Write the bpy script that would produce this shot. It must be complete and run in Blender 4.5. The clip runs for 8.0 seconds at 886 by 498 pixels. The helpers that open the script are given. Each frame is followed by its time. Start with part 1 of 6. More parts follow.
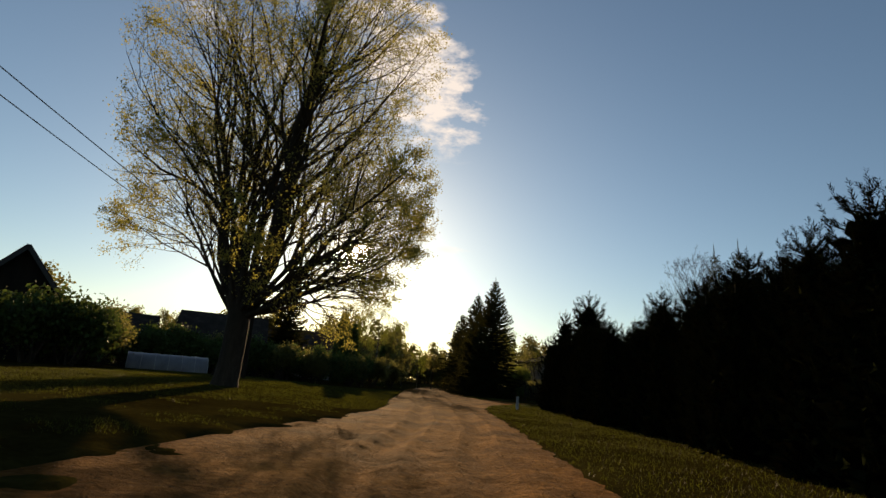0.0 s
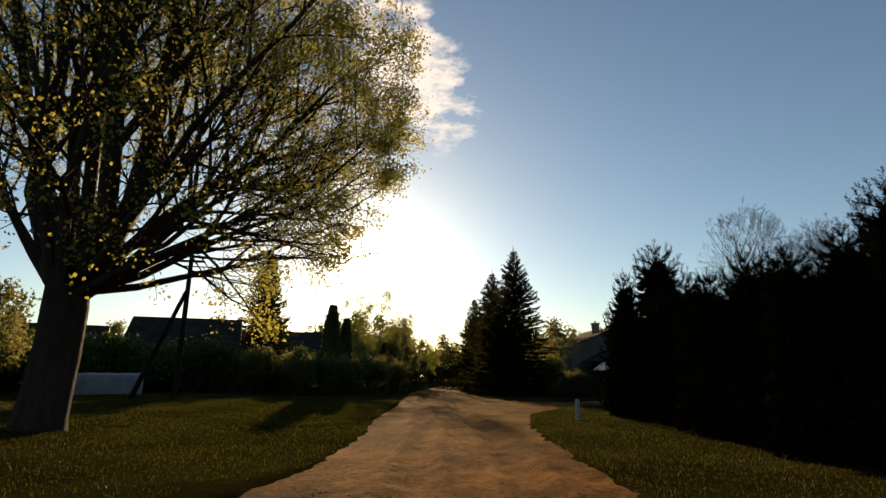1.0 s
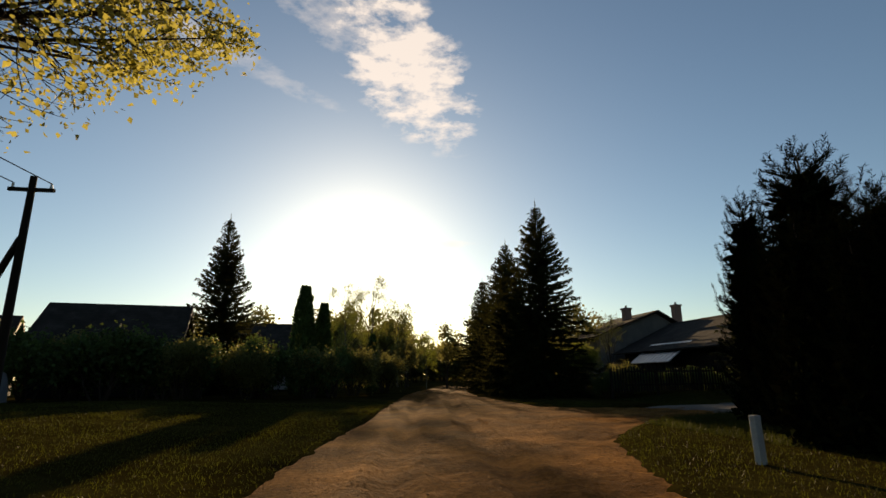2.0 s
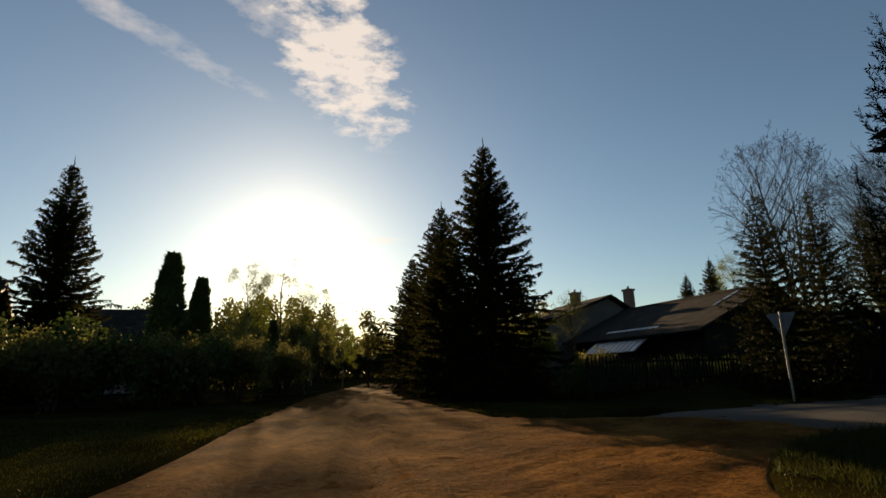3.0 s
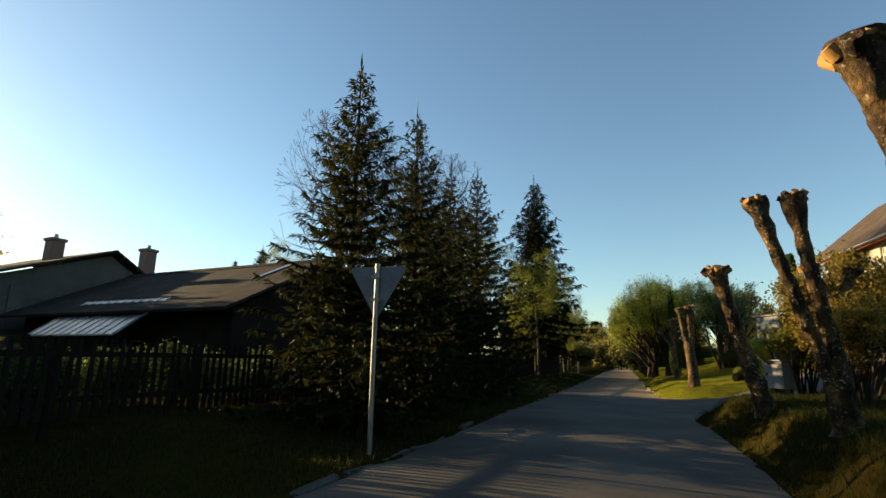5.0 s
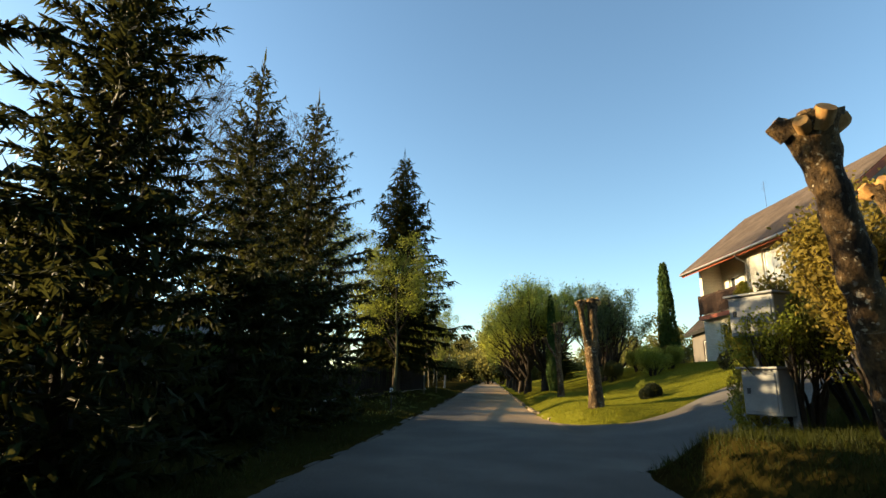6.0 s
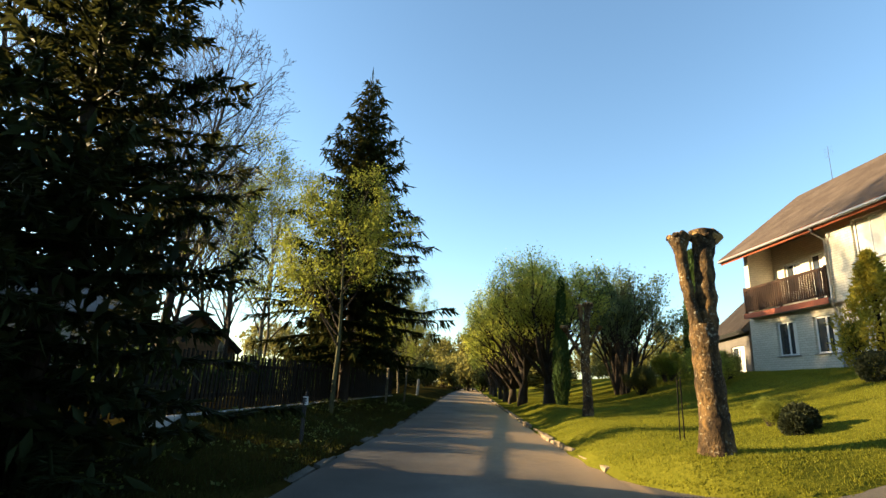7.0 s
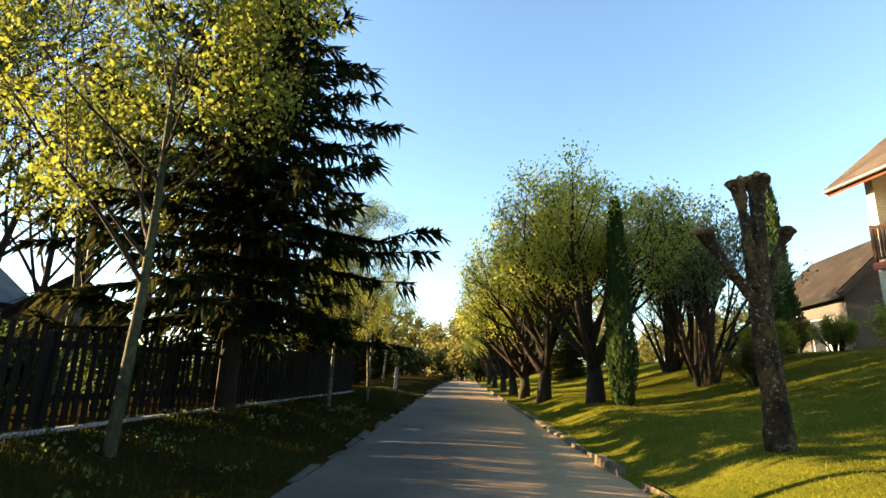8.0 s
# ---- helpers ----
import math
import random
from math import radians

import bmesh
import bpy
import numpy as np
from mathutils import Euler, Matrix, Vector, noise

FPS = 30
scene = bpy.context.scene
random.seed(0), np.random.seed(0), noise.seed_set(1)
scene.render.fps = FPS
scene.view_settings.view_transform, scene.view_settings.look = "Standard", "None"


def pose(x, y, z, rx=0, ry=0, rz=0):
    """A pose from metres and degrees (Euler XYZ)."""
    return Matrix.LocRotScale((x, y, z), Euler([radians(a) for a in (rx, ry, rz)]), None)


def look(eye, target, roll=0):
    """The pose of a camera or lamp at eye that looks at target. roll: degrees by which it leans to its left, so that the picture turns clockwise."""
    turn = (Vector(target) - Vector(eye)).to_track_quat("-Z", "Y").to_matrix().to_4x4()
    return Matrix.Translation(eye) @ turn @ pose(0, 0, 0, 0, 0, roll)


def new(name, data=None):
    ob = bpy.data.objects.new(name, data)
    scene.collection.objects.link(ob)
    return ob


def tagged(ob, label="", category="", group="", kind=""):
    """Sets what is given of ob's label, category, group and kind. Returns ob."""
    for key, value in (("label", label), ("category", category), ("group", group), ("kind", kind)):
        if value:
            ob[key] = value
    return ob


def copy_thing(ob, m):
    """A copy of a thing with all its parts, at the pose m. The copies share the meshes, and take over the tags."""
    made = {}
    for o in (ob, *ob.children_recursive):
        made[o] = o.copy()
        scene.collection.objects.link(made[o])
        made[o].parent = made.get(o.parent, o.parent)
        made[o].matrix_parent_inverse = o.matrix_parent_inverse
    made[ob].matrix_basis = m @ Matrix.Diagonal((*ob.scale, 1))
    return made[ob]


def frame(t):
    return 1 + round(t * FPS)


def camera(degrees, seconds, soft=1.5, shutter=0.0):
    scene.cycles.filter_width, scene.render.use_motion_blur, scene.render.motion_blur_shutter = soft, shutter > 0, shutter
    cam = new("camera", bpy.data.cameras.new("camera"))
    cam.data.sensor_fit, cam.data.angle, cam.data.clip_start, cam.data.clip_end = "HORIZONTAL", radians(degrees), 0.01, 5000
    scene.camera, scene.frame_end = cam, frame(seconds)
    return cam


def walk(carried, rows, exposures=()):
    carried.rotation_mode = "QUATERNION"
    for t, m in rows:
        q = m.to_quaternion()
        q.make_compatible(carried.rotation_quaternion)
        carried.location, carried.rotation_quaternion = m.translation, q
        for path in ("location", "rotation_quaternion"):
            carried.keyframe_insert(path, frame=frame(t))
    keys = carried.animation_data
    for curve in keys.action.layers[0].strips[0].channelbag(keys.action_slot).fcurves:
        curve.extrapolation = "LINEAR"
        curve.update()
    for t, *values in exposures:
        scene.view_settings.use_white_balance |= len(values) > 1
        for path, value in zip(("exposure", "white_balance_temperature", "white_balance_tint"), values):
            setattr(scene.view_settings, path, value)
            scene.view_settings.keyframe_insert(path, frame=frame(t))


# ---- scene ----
cam = camera(81.5, 8.0)
PATH = [
    (0, (-6.802, -0.689, 1.146), (-6.451, 1.216, 1.643), 4.47),
    (0.5, (-5.725, 4.218, 1.240), (-5.337, 6.121, 1.720), 2.03),
    (1, (-4.837, 8.918, 1.379), (-4.501, 10.830, 1.860), 0.17),
    (1.5, (-3.917, 13.835, 1.292), (-3.591, 15.750, 1.767), -0.72),
    (1.7, (-3.559, 15.746, 1.268), (-3.234, 17.661, 1.746), -0.66),
    (2.8, (-1.556, 24.688, 1.221), (-1.088, 26.576, 1.685), -0.88),
    (3, (-1.031, 26.147, 1.190), (-0.446, 28.003, 1.650), -1.42),
    (3.5, (0.381, 28.992, 1.137), (1.243, 30.736, 1.601), -0.82),
    (4, (2.099, 31.124, 1.098), (3.300, 32.650, 1.576), 0.59),
    (4.5, (4.436, 32.879, 1.346), (5.958, 34.099, 1.787), -0.73),
    (5, (7.079, 34.054, 1.341), (8.850, 34.884, 1.760), 0.81),
    (5.2, (8.252, 34.361, 1.296), (10.075, 35.043, 1.757), 0.37),
    (6.3, (15.729, 35.583, 1.233), (17.642, 35.909, 1.716), 1.49),
    (6.5, (17.186, 35.777, 1.224), (19.095, 36.095, 1.727), 1.99),
    (7, (21.256, 36.382, 1.190), (23.168, 36.687, 1.689), 2.72),
    (7.5, (25.360, 36.899, 1.231), (27.283, 37.192, 1.698), 3.01),
    (8, (30.015, 37.395, 1.169), (31.942, 37.665, 1.631), 1.81),
]
walk(cam, [(t, look(eye, target, roll)) for t, eye, target, roll in PATH],
     exposures=[(0.0, 0.05, 7900, 17), (1.0, 0.18, 8000, 17), (3.0, -0.1, 7800, 16), (4.0, 0.35, 7800, 15), (4.5, 0.85, 8000, 15), (5.2, 1.08, 7550, 9), (6.3, 1.75, 7450, 10), (7.0, 1.87, 7300, 11), (7.5, 1.93, 7300, 13), (8.0, 2.27, 7600, 15)])

# ---- sky, sun ----
SUN_AZ, SUN_EL = -0.5, 12.6          # degrees left of +y, degrees up
SUN_DIR = Vector((-math.sin(radians(SUN_AZ)) * math.cos(radians(SUN_EL)),
                  math.cos(radians(SUN_AZ)) * math.cos(radians(SUN_EL)), math.sin(radians(SUN_EL))))


def sky_vector(az, el):
    return Vector((-math.sin(radians(az)) * math.cos(radians(el)), math.cos(radians(az)) * math.cos(radians(el)), math.sin(radians(el))))


def link(nt, a, b):
    nt.links.new(a, b)


def math_node(nt, op, a, b=None, clamp=False):
    n = nt.nodes.new("ShaderNodeMath")
    n.operation, n.use_clamp = op, clamp
    for i, v in enumerate((a, b)):
        if v is None:
            continue
        if isinstance(v, (int, float)):
            n.inputs[i].default_value = v
        else:
            link(nt, v, n.inputs[i])
    return n.outputs[0]


def dot_node(nt, vec, const):
    n = nt.nodes.new("ShaderNodeVectorMath")
    n.operation = "DOT_PRODUCT"
    link(nt, vec, n.inputs[0])
    n.inputs[1].default_value = const
    return n.outputs["Value"]


def build_world():
    w = bpy.data.worlds.new("sky")
    scene.world = w
    w.use_nodes = True
    nt = w.node_tree
    nt.nodes.clear()
    out = nt.nodes.new("ShaderNodeOutputWorld")
    sky = nt.nodes.new("ShaderNodeTexSky")
    sky.sky_type, sky.sun_disc = "NISHITA", False
    sky.sun_elevation, sky.sun_rotation = radians(SUN_EL), radians(-SUN_AZ)
    sky.air_density, sky.dust_density, sky.ozone_density = 1.0, 0.35, 2.4
    bg = nt.nodes.new("ShaderNodeBackground")
    bg.inputs["Strength"].default_value = SKY
    coord = nt.nodes.new("ShaderNodeTexCoord")
    d = coord.outputs["Generated"]
    # the bright haze round the sun
    c = dot_node(nt, d, SUN_DIR)
    ang = math_node(nt, "ARCCOSINE", math_node(nt, "MINIMUM", c, 1.0))
    glow = None
    for amp, width in AUREOLE:
        q = math_node(nt, "POWER", math_node(nt, "DIVIDE", ang, radians(width)), 2.0)
        e = math_node(nt, "MULTIPLY", math_node(nt, "EXPONENT", math_node(nt, "MULTIPLY", q, -1.0)), amp)
        glow = e if glow is None else math_node(nt, "ADD", glow, e)
    glow_rgb = nt.nodes.new("ShaderNodeMix")
    glow_rgb.data_type, glow_rgb.blend_type = "RGBA", "MULTIPLY"
    glow_rgb.inputs["Factor"].default_value = 1.0
    glow_rgb.inputs["A"].default_value = (1.0, 0.93, 0.78, 1)
    link(nt, glow, glow_rgb.inputs["B"])
    # clouds: torn patches with noise inside
    noise_n = nt.nodes.new("ShaderNodeTexNoise")
    noise_n.inputs["Scale"].default_value, noise_n.inputs["Detail"].default_value = 17.0, 7.0
    noise_n.inputs["Roughness"].default_value = 0.6
    stretch = nt.nodes.new("ShaderNodeMapping")
    stretch.inputs["Scale"].default_value = (1.0, 1.0, 2.2)
    link(nt, d, stretch.inputs["Vector"])
    link(nt, stretch.outputs[0], noise_n.inputs["Vector"])
    cloud = None
    for az, el, tilt, long_, wide, amount in CLOUDS:
        mid = sky_vector(az, el)
        right = mid.cross(Vector((0, 0, 1))).normalized()
        up = right.cross(mid)
        a = right * math.cos(radians(tilt)) + up * math.sin(radians(tilt))
        b = up * math.cos(radians(tilt)) - right * math.sin(radians(tilt))
        qa = math_node(nt, "POWER", math_node(nt, "DIVIDE", dot_node(nt, d, a), math.tan(radians(long_))), 2.0)
        qb = math_node(nt, "POWER", math_node(nt, "DIVIDE", dot_node(nt, d, b), math.tan(radians(wide))), 2.0)
        m = math_node(nt, "SUBTRACT", 1.0, math_node(nt, "ADD", qa, qb))
        front = math_node(nt, "GREATER_THAN", dot_node(nt, d, mid), 0.5)
        body = math_node(nt, "ADD", math_node(nt, "MULTIPLY", m, 0.55), math_node(nt, "MULTIPLY", math_node(nt, "SUBTRACT", noise_n.outputs["Fac"], 0.5), 2.6))
        body = math_node(nt, "MULTIPLY", math_node(nt, "MULTIPLY", body, amount), front, clamp=True)
        edge = math_node(nt, "MULTIPLY", math_node(nt, "ADD", m, 0.35), 2.0, clamp=True)
        body = math_node(nt, "MULTIPLY", body, edge, clamp=True)
        cloud = body if cloud is None else math_node(nt, "MAXIMUM", cloud, body)
    add = nt.nodes.new("ShaderNodeMix")
    add.data_type, add.blend_type = "RGBA", "ADD"
    add.inputs["Factor"].default_value = 1.0
    tint = nt.nodes.new("ShaderNodeMix")          # clear spring air, a little less red than the model's
    tint.data_type, tint.blend_type = "RGBA", "MULTIPLY"
    tint.inputs["Factor"].default_value = 1.0
    link(nt, sky.outputs[0], tint.inputs["A"])
    tint.inputs["B"].default_value = (0.88, 1.03, 1.07, 1)
    link(nt, tint.outputs["Result"], add.inputs["A"])
    link(nt, glow_rgb.outputs["Result"], add.inputs["B"])
    mixc = nt.nodes.new("ShaderNodeMix")
    mixc.data_type = "RGBA"
    link(nt, math_node(nt, "MULTIPLY", cloud, 0.75), mixc.inputs["Factor"])
    link(nt, add.outputs["Result"], mixc.inputs["A"])
    mixc.inputs["B"].default_value = CLOUD_RGB
    link(nt, mixc.outputs["Result"], bg.inputs["Color"])
    link(nt, bg.outputs[0], out.inputs["Surface"])


SKY = 0.11
AUREOLE = ((300.0, 1.25), (7.0, 2.2), (2.4, 5.5), (1.5, 11.0), (0.45, 24.0))     # brightness against the sky, degrees
CLOUD_RGB = (9.5, 9.1, 8.6, 1)
# azimuth, elevation, tilt, half length, half width, amount
CLOUDS = ((-5.0, 33.6, 130.0, 10.0, 5.4, 2.0), (0.5, 36.0, 150.0, 14.0, 3.0, 0.7), (18.0, 33.0, 165.0, 14.0, 1.2, 0.5), (-10.5, 14.3, 0.0, 3.2, 0.45, 0.8))
build_world()
sun = new("sun", bpy.data.lights.new("sun", "SUN"))
sun.data.energy, sun.data.angle, sun.data.color = 6.5, radians(0.55), (1.0, 0.79, 0.485)
sun.matrix_world = look(SUN_DIR * 60, (0, 0, 0))


# ---- materials ----
def principled(name, rough=0.8, shine=0.3):
    m = bpy.data.materials.new(name)
    m.use_nodes = True
    b = m.node_tree.nodes["Principled BSDF"]
    b.inputs["Roughness"].default_value = rough
    b.inputs["Specular IOR Level"].default_value = shine
    return m, m.node_tree, b


def ramp_node(nt, fac, stops):
    r = nt.nodes.new("ShaderNodeValToRGB")
    while len(r.color_ramp.elements) < len(stops):
        r.color_ramp.elements.new(0.5)
    for e, (p, c) in zip(r.color_ramp.elements, stops):
        e.position, e.color = p, (*c, 1)
    link(nt, fac, r.inputs["Fac"])
    return r.outputs["Color"]


def noise_tex(nt, vec, scale, detail=5.0, rough=0.55):
    n = nt.nodes.new("ShaderNodeTexNoise")
    n.inputs["Scale"].default_value, n.inputs["Detail"].default_value, n.inputs["Roughness"].default_value = scale, detail, rough
    link(nt, vec, n.inputs["Vector"])
    return n.outputs["Fac"]


def mix_rgb(nt, fac, a, b, mode="MIX"):
    n = nt.nodes.new("ShaderNodeMix")
    n.data_type, n.blend_type = "RGBA", mode
    for key, v in (("Factor", fac), ("A", a), ("B", b)):
        if isinstance(v, tuple):
            n.inputs[key].default_value = (*v, 1)
        elif isinstance(v, (int, float)):
            n.inputs[key].default_value = v
        else:
            link(nt, v, n.inputs[key])
    return n.outputs["Result"]


def bump_node(nt, b, height, strength, dist):
    n = nt.nodes.new("ShaderNodeBump")
    n.inputs["Strength"].default_value, n.inputs["Distance"].default_value = strength, dist
    link(nt, height, n.inputs["Height"])
    link(nt, n.outputs[0], b.inputs["Normal"])


def coords(nt, scale=(1, 1, 1)):
    c = nt.nodes.new("ShaderNodeTexCoord")
    m = nt.nodes.new("ShaderNodeMapping")
    m.inputs["Scale"].default_value = scale
    link(nt, c.outputs["Object"], m.inputs["Vector"])
    return m.outputs[0]


def surface(name, stops, coarse, fine, rough=0.85, bump=0.4, dist=0.02, scale=(1, 1, 1), metal=0.0, spread=0.0, shine=0.15):
    """Two scales of noise over a colour ramp, with relief; spread: how far single pieces differ."""
    m, nt, b = principled(name, rough, shine)
    v = coords(nt, scale)
    big, small = noise_tex(nt, v, coarse, 3.0), noise_tex(nt, v, fine, 6.0, 0.65)
    fac = math_node(nt, "ADD", math_node(nt, "MULTIPLY", big, 0.6), math_node(nt, "MULTIPLY", small, 0.4))
    col = ramp_node(nt, fac, stops)
    if spread:
        info = nt.nodes.new("ShaderNodeObjectInfo")
        k = math_node(nt, "ADD", math_node(nt, "MULTIPLY", info.outputs["Random"], spread), 1.0 - spread / 2)
        col = mix_rgb(nt, 1.0, col, k, "MULTIPLY")
    link(nt, col, b.inputs["Base Color"])
    b.inputs["Metallic"].default_value = metal
    bump_node(nt, b, small, bump, dist)
    return m


def foliage(name, dark, light, through_rgb, share=0.4, rough=0.6, shine=0.06):
    """Leaves or needles: they vary one by one and let some light through."""
    m, nt, b = principled(name, rough, shine)
    geo = nt.nodes.new("ShaderNodeNewGeometry")
    col = ramp_node(nt, geo.outputs["Random Per Island"], ((0.0, dark), (1.0, light)))
    link(nt, col, b.inputs["Base Color"])
    t = nt.nodes.new("ShaderNodeBsdfTranslucent")
    link(nt, mix_rgb(nt, 1.0, through_rgb, mix_rgb(nt, 0.5, (1, 1, 1), mix_rgb(nt, 1.0, col, (3.0, 3.0, 3.0), "MULTIPLY")), "MULTIPLY"), t.inputs["Color"])
    mix = nt.nodes.new("ShaderNodeMixShader")
    mix.inputs[0].default_value = share
    out = nt.nodes["Material Output"]
    link(nt, b.outputs[0], mix.inputs[1])
    link(nt, t.outputs[0], mix.inputs[2])
    link(nt, mix.outputs[0], out.inputs["Surface"])
    return m


def brick_wall(name, face, joint, rough=0.8, size=(0.25, 0.075), joint_width=0.006):
    m, nt, b = principled(name, rough)
    c = nt.nodes.new("ShaderNodeTexCoord")
    sep = nt.nodes.new("ShaderNodeSeparateXYZ")
    link(nt, c.outputs["Object"], sep.inputs[0])
    com = nt.nodes.new("ShaderNodeCombineXYZ")
    link(nt, math_node(nt, "ADD", sep.outputs["X"], sep.outputs["Y"]), com.inputs["X"])
    link(nt, sep.outputs["Z"], com.inputs["Y"])
    br = nt.nodes.new("ShaderNodeTexBrick")
    br.inputs["Scale"].default_value = 1.0
    br.inputs["Brick Width"].default_value, br.inputs["Row Height"].default_value = size
    br.inputs["Mortar Size"].default_value = joint_width
    br.inputs["Color1"].default_value, br.inputs["Color2"].default_value = (*face, 1), (*[k * 0.86 for k in face], 1)
    br.inputs["Mortar"].default_value = (*joint, 1)
    link(nt, com.outputs[0], br.inputs["Vector"])
    n = noise_tex(nt, c.outputs["Object"], 0.7, 5.0)
    fine = noise_tex(nt, c.outputs["Object"], 22.0, 4.0)
    k = math_node(nt, "ADD", math_node(nt, "MULTIPLY", n, 0.5), math_node(nt, "ADD", math_node(nt, "MULTIPLY", fine, 0.25), 0.62))
    link(nt, mix_rgb(nt, 1.0, br.outputs["Color"], k, "MULTIPLY"), b.inputs["Base Color"])
    bump_node(nt, b, math_node(nt, "SUBTRACT", math_node(nt, "MULTIPLY", fine, 0.3), br.outputs["Fac"]), 0.6, 0.012)
    return m


def banded(name, stops, period, axis="Y", rough=0.8, metal=0.0, noise_scale=1.2, height=0.02, shine=0.08):
    """Sheets or boards laid side by side along one axis."""
    m, nt, b = principled(name, rough, shine)
    c = nt.nodes.new("ShaderNodeTexCoord")
    sep = nt.nodes.new("ShaderNodeSeparateXYZ")
    link(nt, c.outputs["Object"], sep.inputs[0])
    wave = math_node(nt, "FRACT", math_node(nt, "DIVIDE", sep.outputs[axis], period))
    n, fine = noise_tex(nt, c.outputs["Object"], noise_scale, 6.0, 0.65), noise_tex(nt, c.outputs["Object"], noise_scale * 14, 5.0, 0.7)
    k = math_node(nt, "ADD", math_node(nt, "MULTIPLY", n, 0.65), math_node(nt, "MULTIPLY", fine, 0.35))
    link(nt, ramp_node(nt, k, stops), b.inputs["Base Color"])
    b.inputs["Metallic"].default_value = metal
    edge = math_node(nt, "ABSOLUTE", math_node(nt, "SUBTRACT", wave, 0.5))
    bump_node(nt, b, math_node(nt, "ADD", edge, math_node(nt, "MULTIPLY", fine, 0.3)), 0.8, height)
    return m


def glass_pane(name):
    m, nt, b = principled(name, 0.04)
    b.inputs["Base Color"].default_value = (0.03, 0.035, 0.04, 1)
    b.inputs["Specular IOR Level"].default_value = 0.8
    return m


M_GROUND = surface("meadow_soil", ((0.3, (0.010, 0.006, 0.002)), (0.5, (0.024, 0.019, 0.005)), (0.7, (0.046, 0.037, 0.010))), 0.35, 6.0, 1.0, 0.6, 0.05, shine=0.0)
def lawn_patch(m, x0, y1, dark, light):
    """Mown grass instead of rough meadow east of x0 and south of y1."""
    nt = m.node_tree
    b = nt.nodes["Principled BSDF"]
    old = b.inputs["Base Color"].links[0].from_socket
    c = nt.nodes.new("ShaderNodeTexCoord")
    sep = nt.nodes.new("ShaderNodeSeparateXYZ")
    link(nt, c.outputs["Object"], sep.inputs[0])
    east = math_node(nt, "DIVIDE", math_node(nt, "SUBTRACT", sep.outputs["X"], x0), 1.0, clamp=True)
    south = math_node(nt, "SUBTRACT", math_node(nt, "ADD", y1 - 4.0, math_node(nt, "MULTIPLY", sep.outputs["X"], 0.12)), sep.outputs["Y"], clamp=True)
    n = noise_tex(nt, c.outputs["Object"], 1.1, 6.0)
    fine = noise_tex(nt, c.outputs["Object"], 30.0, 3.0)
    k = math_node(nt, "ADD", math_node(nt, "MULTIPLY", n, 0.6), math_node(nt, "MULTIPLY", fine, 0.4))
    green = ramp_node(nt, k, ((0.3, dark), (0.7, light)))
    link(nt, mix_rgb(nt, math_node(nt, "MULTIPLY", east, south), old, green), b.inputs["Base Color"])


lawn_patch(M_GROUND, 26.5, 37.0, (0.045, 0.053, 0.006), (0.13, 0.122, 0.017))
M_RAIL = surface("brown_rail_paint", ((0.3, (0.022, 0.011, 0.006)), (0.7, (0.052, 0.026, 0.014))), 2.0, 20.0, 0.7, 0.4, 0.006, spread=0.3)
M_DIRT = surface("dirt", ((0.30, (0.030, 0.0115, 0.0026)), (0.48, (0.12, 0.049, 0.010)), (0.70, (0.33, 0.143, 0.033))), 0.6, 11.0, 1.0, 1.0, 0.06, shine=0.02)
M_ASPHALT = surface("old_asphalt", ((0.3, (0.042, 0.037, 0.032)), (0.5, (0.080, 0.071, 0.060)), (0.72, (0.150, 0.133, 0.110))), 0.45, 40.0, 0.8, 0.7, 0.012)
def tracked_dirt(m, x0, x1, tint):
    """Brown dirt carried onto the lane by wheels, from the dirt road on."""
    nt = m.node_tree
    b = nt.nodes["Principled BSDF"]
    old = b.inputs["Base Color"].links[0].from_socket
    c = nt.nodes.new("ShaderNodeTexCoord")
    sep = nt.nodes.new("ShaderNodeSeparateXYZ")
    link(nt, c.outputs["Object"], sep.inputs[0])
    n = noise_tex(nt, c.outputs["Object"], 0.6, 6.0)
    far = math_node(nt, "DIVIDE", math_node(nt, "SUBTRACT", sep.outputs["X"], x0), x1 - x0)
    fac = math_node(nt, "SUBTRACT", math_node(nt, "ADD", 0.9, math_node(nt, "MULTIPLY", math_node(nt, "SUBTRACT", n, 0.5), 1.6)), far, clamp=True)
    link(nt, mix_rgb(nt, fac, old, tint), b.inputs["Base Color"])


tracked_dirt(M_ASPHALT, 7.0, 11.5, (0.072, 0.036, 0.013))


